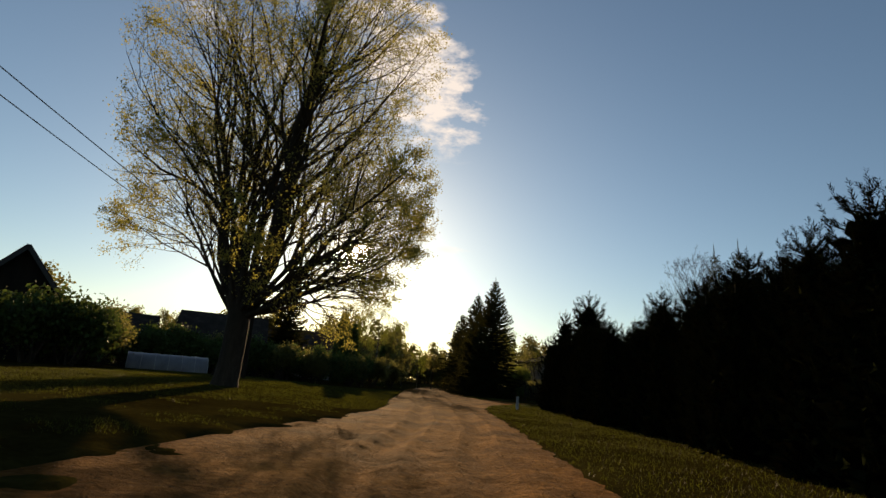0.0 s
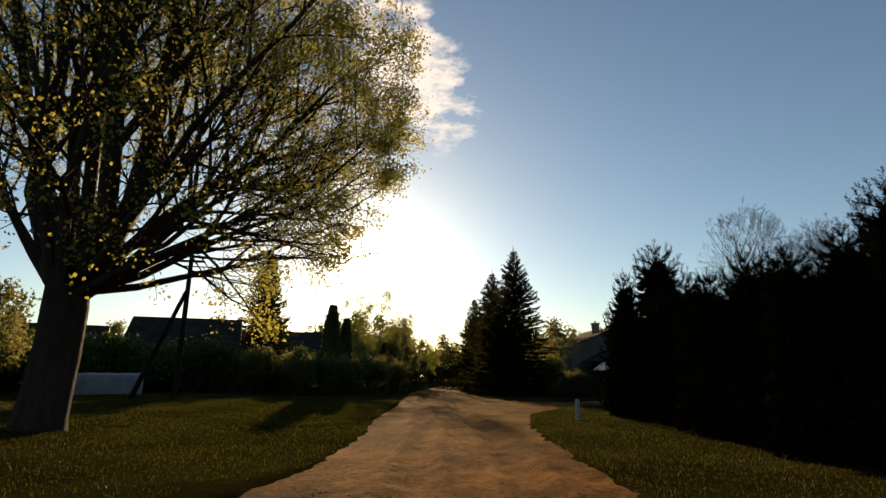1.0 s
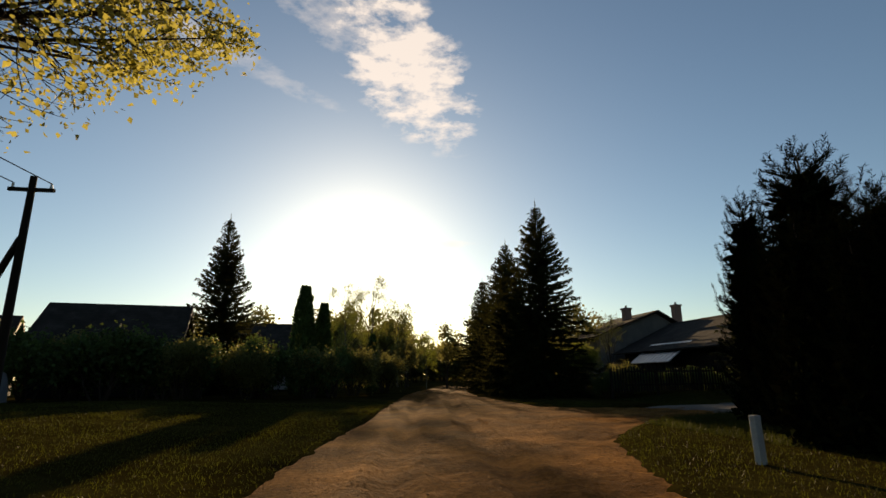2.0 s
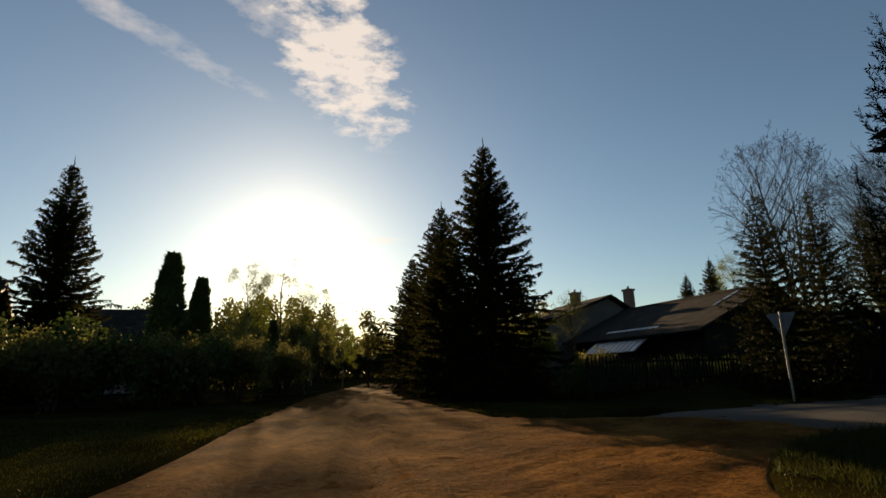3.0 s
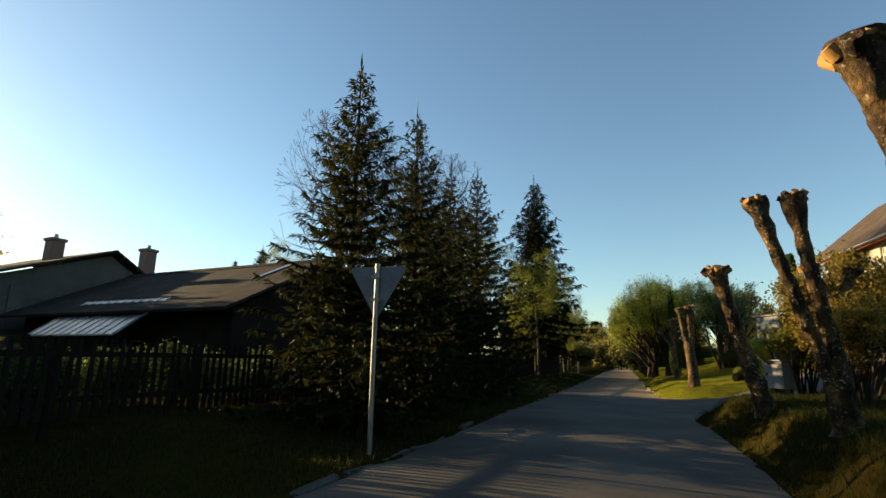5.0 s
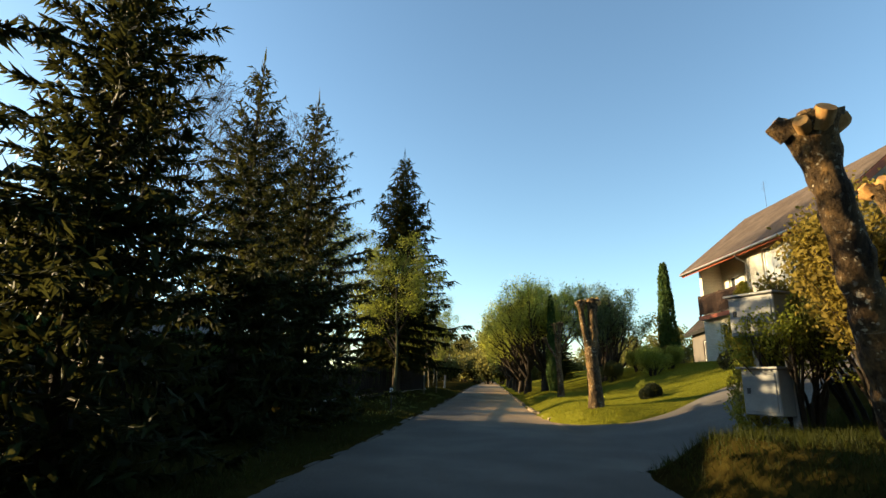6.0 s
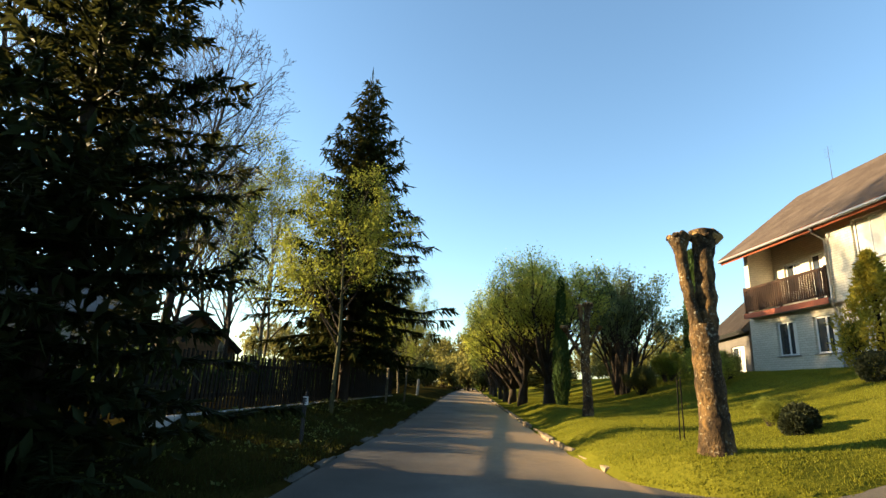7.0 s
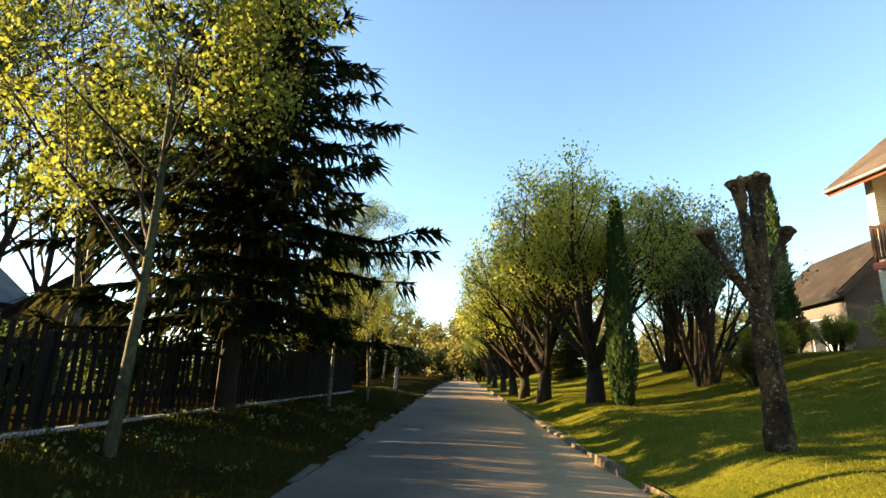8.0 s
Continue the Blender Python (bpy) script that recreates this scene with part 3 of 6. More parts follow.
def axis_steps(lo, hi, fine, far):
    mid = np.arange(lo, hi + fine / 2, fine)
    out = fine * 1.35 ** np.arange(1, 40)
    out = np.cumsum(out)
    out = out[out < far]
    return np.concatenate([lo - out[::-1], mid, hi + out])


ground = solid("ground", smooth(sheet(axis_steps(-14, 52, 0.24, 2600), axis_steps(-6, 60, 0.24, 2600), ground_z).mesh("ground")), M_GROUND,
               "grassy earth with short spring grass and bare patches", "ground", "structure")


def strip_road(us, vs, place, name, material, label):
    gu, gv = np.meshgrid(us, vs, indexing="ij")
    p = place(gu, gv)
    nu, nv = len(us), len(vs)
    i, j = np.meshgrid(np.arange(nu - 1), np.arange(nv - 1), indexing="ij")
    f = np.stack([i * nv + j, (i + 1) * nv + j, (i + 1) * nv + j + 1, i * nv + j + 1], -1).reshape(-1, 4)
    me = smooth(Geo().add(p.reshape(-1, 3), f).mesh(name))
    me.flip_normals() if np.cross(p[1, 0] - p[0, 0], p[0, 1] - p[0, 0])[2] < 0 else None
    return solid(name, me, material, label, "road", "structure")


def dirt_place(v, u):
    left, right = line(v, DIRT_LEFT) - 0.25, line(v, DIRT_RIGHT) + 0.25
    x = left + (right - left) * u
    w = x - (line(v, RUT_LEFT) + np.minimum(line(v, DIRT_RIGHT), line(v, RUT_LEFT) + 4.6)) / 2
    z = 0.02
    for rut in (-0.85, 0.75):
        off = (w - rut - 0.25 * np.sin(v * 0.11)) / 0.24
        z = z - 0.065 * np.exp(-off**2) + 0.03 * np.exp(-((np.abs(off) - 1.7) / 0.5) ** 2)
    rough = step(u, 0.02, 0.30)
    z = z + rough * (0.016 * np.sin(2.9 * x + 1.1 * v) * np.sin(2.3 * v) + 0.012 * np.sin(7.1 * x - 2 * v) * np.sin(6.3 * v + x) + 0.012 * np.sin(9.0 * w + 1.5 * np.sin(0.5 * v)) * (0.5 + 0.5 * np.sin(0.9 * v + x)) + 0.008 * np.sin(15.0 * v + 5 * np.sin(1.7 * x)))
    z = z - 0.20 * (step(np.abs(u - 0.5) * 2, 0.93, 1.0))
    return np.stack([x, v, z + lay(x, v) * step(-x, 3.0, 5.0)], -1)


dirt_road = strip_road(np.concatenate([np.arange(-40, 0, 0.8), np.arange(0, 56, 0.16), np.arange(56, 160, 1.2)]), np.linspace(0, 1, 90), dirt_place,
                       "road_dirt", M_DIRT, "rutted brown dirt road with gravel")


def street_place(u, v):
    right, left = line(u, STREET_RIGHT), line(u, STREET_LEFT)
    y = right + (left - right) * v
    z = 0.03 + 0.03 * (1 - (2 * v - 1) ** 2) - 0.12 * step(9.0 - u, 0.0, 2.0) + 0.004 * np.sin(3.1 * u + y) * np.sin(2.2 * y)
    return np.stack([u, y, z], -1)


street = strip_road(np.concatenate([np.arange(6.5, 60, 0.3), np.arange(60, 160, 2.0)]), np.linspace(0, 1, 24), street_place, "road_street", M_ASPHALT,
                    "narrow old grey asphalt lane, patched and cracked")


def drive_place(v, u):
    west, east = line(v, DRIVE_WEST), line(v, DRIVE_EAST)
    x = west + (east - west) * u
    y = np.minimum(v, line(x, STREET_RIGHT) + 0.12)
    return np.stack([x, y, lay(x, y) + 0.024 + 0.004 * np.sin(2.1 * x + 1.3 * y)], -1)


drive = strip_road(np.arange(22.0, 35.41, 0.15), np.linspace(0, 1, 26), drive_place, "road_driveway", M_ASPHALT, "grey asphalt driveway leading off the lane to a house")


# ---- trees ----
def spruce_meshes(seed, height, radius, material, lift=0.0, gap=0.26, dense=1.0, candle=0.5, twig=0.30, bare=0.03, shape=0.9, broad=1.0, ragged=0.45, core=0, hang=1.0):
    """A conifer: trunk, and whorls of drooping boughs set with short twigs."""
    rnd = np.random.RandomState(seed)
    trunk, crown = Geo(), Geo()
    zs = np.linspace(0, height, 12)
    tube(trunk, np.stack([0.03 * np.sin(zs), 0.03 * np.cos(zs * 0.7), zs - 0.05], -1), np.linspace(0.011 * height + 0.03, 0.012, 12), 8)
    z = bare * height
    bases, ways, sides, lens, wids = [], [], [], [], []
    while z < height * 0.985:
        rel = z / height
        n = rnd.randint(6, 9) if rel < 0.8 else rnd.randint(4, 6)
        turn = rnd.rand() * 6.28
        for k in range(n):
            a = turn + 6.283 * (k + 0.35 * rnd.rand()) / n
            reach = radius * (1 - rel) ** shape * (1.17 - ragged + ragged * rnd.rand()) * (1.12 if rnd.rand() < 0.12 else 1.0) + 0.12
            if rel < 0.12:
                reach *= 0.58 + 3.4 * rel
            out = np.array([np.cos(a), np.sin(a), 0])
            s = np.linspace(0, 1, 7)
            rise = reach * ((0.30 + lift) * s * (rel * 1.2 - 0.05) - (0.42 - lift * 0.6) * (1 - rel) * s**1.6 + (0.16 + lift * 0.4) * s**3)
            pts = np.array([0, 0, z]) + out * (s * reach)[:, None] + np.array([0, 0, 1.0]) * rise[:, None]
            pts += 0.03 * reach * rnd.randn(7, 3) * s[:, None]
            tube(crown, pts, np.linspace(0.008 + 0.011 * reach, 0.004, 7), 4, False)
            count = max(5, int(reach / 0.075 * dense * (1.3 - 0.55 * rel)))
            f = np.sort(rnd.rand(count)) ** 0.75
            p = np.stack([np.interp(f, s, pts[:, c]) for c in range(3)], -1)
            way = unit(np.stack([np.interp(f, s, np.gradient(pts[:, c])) for c in range(3)], -1))
            across = np.cross(way, [0, 0, 1.0])
            for sign in (-1, 1):
                d = way * (0.75 + 0.3 * rnd.rand(count, 1)) + sign * across * (0.75 + 0.4 * rnd.rand(count, 1)) + np.array([0, 0, -0.18 + 0.55 * lift]) + 0.22 * rnd.randn(count, 3)
                bases.append(p), ways.append(d), sides.append(np.cross(d, [0, 0, 1.0]) + 0.5 * rnd.randn(count, 3))
                lens.append(twig * (1.15 - 0.75 * f) * (0.7 + 0.6 * rnd.rand(count)) * min(1.0, 0.45 + reach * 0.5)), wids.append(np.full(count, 0.055 * broad * twig / 0.3))
            d = way * 0.5 + np.array([0, 0, -0.8 + 1.5 * lift]) + 0.3 * rnd.randn(count, 3)
            bases.append(p), ways.append(d), sides.append(rnd.randn(count, 3))
            lens.append(twig * 0.75 * hang * (0.5 + 0.7 * rnd.rand(count))), wids.append(np.full(count, 0.050 * broad * twig / 0.3))
        z += gap * (1.15 - 0.45 * rel) * (0.8 + 0.4 * rnd.rand())
    # extra inner needles near the stem, low down, added to darken the crown
    if core:
        f, a = rnd.rand(core) * 0.40, rnd.rand(core) * 6.283
        q = 0.60 * radius * (1 - f) ** shape * rnd.rand(core) ** 0.5
        bases.append(np.stack([q * np.cos(a), q * np.sin(a), 0.12 + f * height], -1)), ways.append(rnd.randn(core, 3) + np.array([0, 0, -0.3]))
        sides.append(rnd.randn(core, 3)), lens.append(0.16 + 0.16 * rnd.rand(core)), wids.append(0.05 + 0.05 * rnd.rand(core))
    # leading shoots
    for k in range(5):
        p = np.array([[0, 0, height - 0.05 * k]])
        a = rnd.rand() * 6.28
        d = np.array([[0.25 * np.cos(a) * (k > 0), 0.25 * np.sin(a) * (k > 0), 1.0]])
        bases.append(p), ways.append(d), sides.append(rnd.randn(1, 3)), lens.append(np.array([candle * (1 if k == 0 else 0.5)])), wids.append(np.array([0.05]))
    b, w, sd = np.concatenate(bases), np.concatenate(ways), np.concatenate(sides)
    ln, wd = np.concatenate(lens), np.concatenate(wids)
    blades(crown, b, w, sd, ln, wd)
    return smooth(trunk.mesh("trunk")), crown.mesh("crown")


def pine_meshes(seed, height, radius):
    """A young pine: whorls of boughs that curve up, every shoot a brush of needles."""
    r = np.random.RandomState(seed)
    trunk, crown = Geo(), Geo()
    zs = np.linspace(0, height, 9)
    tube(trunk, np.stack([0.02 * np.sin(zs), 0.02 * np.cos(zs), zs - 0.05], -1), np.linspace(0.075, 0.012, 9), 7)
    shoots = []
    z = 0.12
    while z < height * 0.96:
        rel = z / height
        n = r.randint(5, 8)
        turn = r.rand() * 6.283
        for k in range(n):
            a = turn + 6.283 * (k + 0.4 * r.rand()) / n
            reach = radius * (1 - rel) ** 0.62 * (0.72 + 0.42 * r.rand()) + 0.06
            out = np.array([math.cos(a), math.sin(a), 0.0])
            q = np.linspace(0, 1, 6)
            pts = np.array([0, 0, z]) + out * (q * reach)[:, None] + np.array([0, 0, 1.0]) * (reach * (0.10 * q + 0.42 * q**2.4))[:, None]
            tube(crown, pts, np.linspace(0.022, 0.008, 6), 4, False)
            across = np.array([-out[1], out[0], 0.0])
            for i in range(2 + int(reach * 4)):
                f = 0.25 + 0.75 * r.rand()
                p = np.array([np.interp(f, q, pts[:, c]) for c in range(3)])
                d = out * 0.5 + across * r.uniform(-0.9, 0.9) + np.array([0, 0, 0.35 + 0.5 * r.rand()])
                shoots.append((p, unit(d), 0.20 + 0.16 * r.rand()))
            shoots.append((pts[-1], unit(out * 0.3 + np.array([0, 0, 1.0])), 0.26 + 0.16 * r.rand()))
        z += 0.36 * (1.1 - 0.25 * rel) * (0.85 + 0.3 * r.rand())
    for k in range(5):
        a = 6.283 * k / 5 + r.rand()
        shoots.append((np.array([0, 0, height * 0.965]), unit(np.array([0.55 * math.cos(a), 0.55 * math.sin(a), 1.0])), 0.26 + 0.1 * r.rand()))
    shoots.append((np.array([0, 0, height * 0.96]), np.array([0.0, 0, 1.0]), 0.55))
    p, d, ln = np.array([q[0] for q in shoots]), np.array([q[1] for q in shoots]), np.array([q[2] for q in shoots])
    m = 34
    f = np.tile((np.arange(m) + 0.5) / m, (len(p), 1))
    b = p[:, None, :] + d[:, None, :] * (f * ln[:, None])[:, :, None]
    w = unit(r.randn(len(p), m, 3)) * 0.8 + d[:, None, :] * 0.9
    blades(crown, b.reshape(-1, 3), w.reshape(-1, 3), r.randn(len(p) * m, 3), 0.065 + 0.045 * r.rand(len(p) * m), np.full(len(p) * m, 0.016))
    # broad filler blades inside the crown, added to block sky between shoots
    n = 1500
    f, a = r.rand(n) ** 1.3 * 0.86, r.rand(n) * 6.283
    q = 0.6 * radius * (1 - f) ** 0.62 * r.rand(n) ** 0.5
    blades(crown, np.stack([q * np.cos(a), q * np.sin(a), 0.15 + f * (height - 0.15)], -1), r.randn(n, 3) + np.array([0, 0, 0.4]), r.randn(n, 3), 0.28 + 0.22 * r.rand(n), 0.12 + 0.10 * r.rand(n))
    return smooth(trunk.mesh("trunk")), crown.mesh("crown")


def grow(rnd, limbs, tips, start, way, length, radius, depth, inside, opt):
    """One limb and, from it, its branches; ends are kept for the leaves."""
    n = 6 if depth < 2 else 4
    pts, p, d = [start], np.array(start, float), np.array(way, float)
    for i in range(n):
        d = unit(d + opt["wander"] * rnd.randn(3) + np.array([0, 0, opt["rise"][min(depth, len(opt["rise"]) - 1)]]))
        p = p + d * length / n
        pts.append(p.copy())
        if depth > 0 and not inside(p):
            break
    pts = np.array(pts)
    m = len(pts)
    end_r = max(radius * opt["taper"], opt.get("least", 0.004))
    limbs.append((pts, np.linspace(radius, end_r, m), depth))
    if depth >= opt["depth"]:
        tips.append(pts)
        return
    if depth >= opt["depth"] - 1:
        tips.append(pts[m // 2:])
    kids = opt["kids"][min(depth, len(opt["kids"]) - 1)]
    for k in range(kids):
        f = 1.0 if k == 0 else opt["low"] + (1 - opt["low"]) * (k + rnd.rand() * 0.8) / kids
        i = min(int(f * (m - 1)), m - 2)
        q = pts[i] + (pts[i + 1] - pts[i]) * min(f * (m - 1) - i, 1.0)
        dd = unit(pts[i + 1] - pts[i])
        side = unit(np.cross(dd, rnd.randn(3)))
        spread = opt["spread"] * (0.5 if k == 0 else 1.0) * (0.7 + 0.6 * rnd.rand())
        grow(rnd, limbs, tips, q, unit(dd * math.cos(spread) + side * math.sin(spread)), length * (opt["shrink"][min(depth, len(opt["shrink"]) - 1)] if isinstance(opt["shrink"], tuple) else opt["shrink"]) * (1.2 - 0.45 * f) * (0.75 + 0.5 * rnd.rand()),
             max(np.interp(f, [0, 1], [radius, end_r]) * (0.85 if k == 0 else 0.6), opt.get("least", 0.004)), depth + 1, inside, opt)


def leafy_meshes(seed, stems, inside, opt):
    """A broadleaved tree or shrub: limbs as tapering tubes, leaves round the twig ends."""
    rnd = np.random.RandomState(seed)
    limbs, tips = [], []
    for start, way, length, radius in stems:
        grow(rnd, limbs, tips, np.array(start, float), unit(np.array(way, float)), length, radius, 0, inside, opt)
    trunk, twigs, leaves = Geo(), Geo(), Geo()
    for pts, radii, depth in limbs:
        tube(trunk if depth == 0 else twigs, pts, radii, 9 if depth == 0 else (5 if radii[0] > 0.02 else 3), depth == 0)
    count = opt["leaves"]
    if count:
        rows = []
        for pts in tips:
            k = rnd.poisson(count)
            if k and len(pts) > 1:
                f = rnd.rand(k) * (len(pts) - 1)
                i = np.minimum(f.astype(int), len(pts) - 2)
                rows.append(pts[i] + (pts[i + 1] - pts[i]) * (f - i)[:, None])
        p = np.concatenate(rows)
        p = p + opt["fluff"] * rnd.randn(len(p), 3)
        d = rnd.randn(len(p), 3) + np.array([0, 0, opt["hang"]])
        size = opt["leaf"] * (0.6 + 0.8 * rnd.rand(len(p)))
        blades(leaves, p, d, rnd.randn(len(p), 3), size, size * opt["broad"], 0.18)
    return smooth(trunk.mesh("trunk")), smooth(twigs.mesh("bough")) if twigs.v else None, leaves.mesh("leaves") if count else None


def ellipsoid(cx, cy, cz, rx, ry, rz):
    return lambda p: ((p[0] - cx) / rx) ** 2 + ((p[1] - cy) / ry) ** 2 + ((p[2] - cz) / rz) ** 2 < 1


def plant(name, label, meshes, mats, x, y, turn=0.0, size=1.0, group="", category="tree", sink=0.05, z=None, names=("trunk", "crown")):
    ob = thing(name, label, category, pose(x, y, (gz(x, y) if z is None else z) - sink, 0, 0, turn) @ Matrix.Scale(size, 4), group)
    for n, me, mt in zip(names, meshes, mats):
        if me:
            part(n, me, mt, ob)
    return ob


def again(ob, x, y, turn=0.0, size=1.0, tall=1.0, z=None, sink=0.05, label=""):
    c = copy_thing(ob, Matrix.Identity(4))
    c.matrix_basis = pose(x, y, (gz(x, y) if z is None else z) - sink, 0, 0, turn) @ Matrix.Diagonal((size, size, size * tall, 1))
    return tagged(c, label)


rnd = random.Random(7)
BL = ("trunk", "bough", "leaves")

# big tree by the dirt road
BIG_OPT = dict(depth=4, kids=(5, 13, 7, 5), low=0.18, spread=0.66, shrink=(0.6, 0.46, 0.44, 0.44), taper=0.22, wander=0.14, rise=(0.0, 0.06, 0.05, 0.03, 0.0),
               leaves=10.5, leaf=0.070, broad=0.75, fluff=0.12, hang=-0.3)
big_stems = []
for ang, lean, length, rad in ((10, 0.14, 13.5, 0.40), (60, 0.26, 12.5, 0.22), (110, 0.16, 13.5, 0.22), (160, 0.30, 12.0, 0.20), (205, 0.18, 13.0, 0.33), (255, 0.30, 12.0, 0.20), (300, 0.22, 13.0, 0.22), (345, 0.38, 11.5, 0.32),
                               (352, 1.02, 7.6, 0.19), (186, 0.58, 6.0, 0.09), (60, 0.80, 8.0, 0.15), (240, 0.5, 8.5, 0.15), (300, 1.12, 7.0, 0.14), (120, 0.5, 8.5, 0.14), (20, 0.62, 9.5, 0.17), (330, 0.70, 9.0, 0.16),
                               (350, 1.30, 6.4, 0.11), (20, 1.18, 6.6, 0.11), (90, 0.42, 11.0, 0.14), (270, 0.42, 11.0, 0.14), (225, 0.35, 11.5, 0.15),
                               (340, 0.95, 7.8, 0.17), (8, 0.84, 8.2, 0.18), (25, 1.0, 7.4, 0.15), (325, 1.18, 7.0, 0.13), (2, 1.12, 7.0, 0.14), (45, 1.05, 7.2, 0.14), (355, 0.52, 10.5, 0.18), (170, 0.75, 6.8, 0.12), (200, 0.95, 5.8, 0.10)):
    a = radians(ang)
    big_stems.append(((0.2 * math.cos(a), 0.2 * math.sin(a), 2.6 + 0.9 * rnd.random()), (math.sin(lean) * math.cos(a), math.sin(lean) * math.sin(a), math.cos(lean)), length, rad * 0.72))


def big_tree():
    inside = lambda q: (((q[0] - 0.9) ** 2 + q[1] ** 2) / 6.4**2) + abs((q[2] - 10.8) / 9.0) ** 3.2 < 1
    r = np.random.RandomState(3)
    limbs, tips = [], []
    first = dict(BIG_OPT)
    zs = np.array([-0.2, 0.0, 0.3, 0.8, 1.6, 2.5, 3.4, 4.2])
    limbs.append((np.stack([0.10 * np.sin(zs * 0.8), 0.03 * zs, zs], -1), np.array([0.66, 0.55, 0.48, 0.45, 0.43, 0.43, 0.38, 0.22]), 0))
    for start, way, length, radius in big_stems:
        grow(r, limbs, tips, np.array(start) + np.array([0.05, 0.08, 0]), unit(np.array(way)), length, radius, 1, inside, first)
    trunk, limb_geo, leaves = Geo(), Geo(), Geo()
    for pts, radii, depth in limbs:
        tube(trunk if depth == 0 else limb_geo, pts, radii, 14 if depth == 0 else (7 if radii[0] > 0.08 else (5 if radii[0] > 0.025 else 3)), depth == 0)
    rows = []
    for pts in tips:
        k = r.poisson(BIG_OPT["leaves"])
        if k and len(pts) > 1:
            f = r.rand(k) * (len(pts) - 1)
            i = np.minimum(f.astype(int), len(pts) - 2)
            rows.append(pts[i] + (pts[i + 1] - pts[i]) * (f - i)[:, None])
    p = np.concatenate(rows)
    rho = np.hypot(p[:, 0] - 0.9, p[:, 1]) / 6.4
    p = p[r.rand(len(p)) < np.where(p[:, 2] < 6.5, 0.75, 1.0) * np.clip(0.30 + 0.85 * rho + 0.08 * np.maximum(p[:, 2] - 9, 0), 0, 1)]
    p = p + BIG_OPT["fluff"] * r.randn(len(p), 3)
    size = BIG_OPT["leaf"] * (0.6 + 0.8 * r.rand(len(p)))
    blades(leaves, p, r.randn(len(p), 3) + np.array([0, 0, -0.3]), r.randn(len(p), 3), size, size * 0.75, 0.18)
    return smooth(trunk.mesh("trunk")), smooth(limb_geo.mesh("bough")), leaves.mesh("leaves")


plant("maple_tree", "large old maple with many upright limbs and young olive leaves", big_tree(), (M_BARK, M_BARK, M_LEAF_OLIVE), -10.9, 20.9, names=BL, sink=0.1)

# conifers: a few grown kinds, set out again and again
SPRUCES = [spruce_meshes(11, 10.0, 3.3, M_NEEDLE, dense=3.6, gap=0.21, twig=0.27, broad=1.1, lift=0.06, core=2500), spruce_meshes(12, 10.0, 2.9, M_NEEDLE, dense=3.4, gap=0.22, twig=0.28, broad=1.1, lift=0.06, core=2500), spruce_meshes(13, 7.0, 2.15, M_NEEDLE_LIGHT, dense=2.9, gap=0.25, twig=0.23, lift=0.12, ragged=0.68, broad=0.85, core=1500)]
PINES = [pine_meshes(21, 5.0, 1.35), pine_meshes(22, 5.0, 1.15), pine_meshes(23, 5.0, 1.5)]


def conifer(kind, label, x, y, height, turn, wide=1.0, name="spruce_tree", group="", category="spruce"):
    meshes, full, mt = kind
    ob = plant(name, label, meshes, (M_BARK, mt), x, y, turn, 1.0, group, category)
    k = height / full
    ob.matrix_basis = pose(x, y, gz(x, y) - 0.05, 0, 0, turn) @ Matrix.Diagonal((k * wide, k * wide, k, 1))
    return ob


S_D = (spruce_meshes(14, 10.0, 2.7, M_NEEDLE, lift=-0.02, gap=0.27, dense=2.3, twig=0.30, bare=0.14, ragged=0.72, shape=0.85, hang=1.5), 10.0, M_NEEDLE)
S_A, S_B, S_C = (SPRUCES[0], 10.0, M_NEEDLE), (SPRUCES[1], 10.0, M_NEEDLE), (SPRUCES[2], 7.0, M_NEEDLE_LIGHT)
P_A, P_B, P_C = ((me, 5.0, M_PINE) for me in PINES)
G1 = "spruces at the road corner"
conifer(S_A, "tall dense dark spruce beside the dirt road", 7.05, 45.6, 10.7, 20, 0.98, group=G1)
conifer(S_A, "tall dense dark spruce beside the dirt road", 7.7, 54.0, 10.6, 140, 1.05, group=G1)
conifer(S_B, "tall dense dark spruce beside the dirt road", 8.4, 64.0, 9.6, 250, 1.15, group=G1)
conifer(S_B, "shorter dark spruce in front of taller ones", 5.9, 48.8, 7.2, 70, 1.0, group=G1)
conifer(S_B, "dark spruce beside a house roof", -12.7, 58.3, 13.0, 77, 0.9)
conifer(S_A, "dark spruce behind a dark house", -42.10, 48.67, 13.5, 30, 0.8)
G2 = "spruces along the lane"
# two spruces added only as a dark backdrop below the tall one
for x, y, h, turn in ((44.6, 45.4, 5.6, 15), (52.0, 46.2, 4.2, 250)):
    conifer(S_B, "spruce added as dark backdrop behind the lane verge", x, y, h, turn, 1.2, group=G2)
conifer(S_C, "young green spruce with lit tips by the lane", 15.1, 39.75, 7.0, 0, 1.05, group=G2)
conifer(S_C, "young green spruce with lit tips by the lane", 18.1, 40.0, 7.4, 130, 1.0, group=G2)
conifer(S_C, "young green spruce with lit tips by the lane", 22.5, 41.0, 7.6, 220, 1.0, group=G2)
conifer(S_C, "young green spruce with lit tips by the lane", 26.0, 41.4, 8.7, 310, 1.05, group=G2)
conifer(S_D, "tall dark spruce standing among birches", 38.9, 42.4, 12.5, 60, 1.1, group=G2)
conifer(S_C, "small young spruce behind the picket fence", 32.11, 45.48, 4.4, 75, 1.0, group=G2)
conifer(S_A, "dark spruce seen over a roof", 70.5, 103.0, 17.0, 10, 0.8)
conifer(S_A, "dark spruce seen over a roof", 75.5, 102.0, 20.0, 10, 0.8)
PINE_LABEL = "young dark pine in a dense planted row"
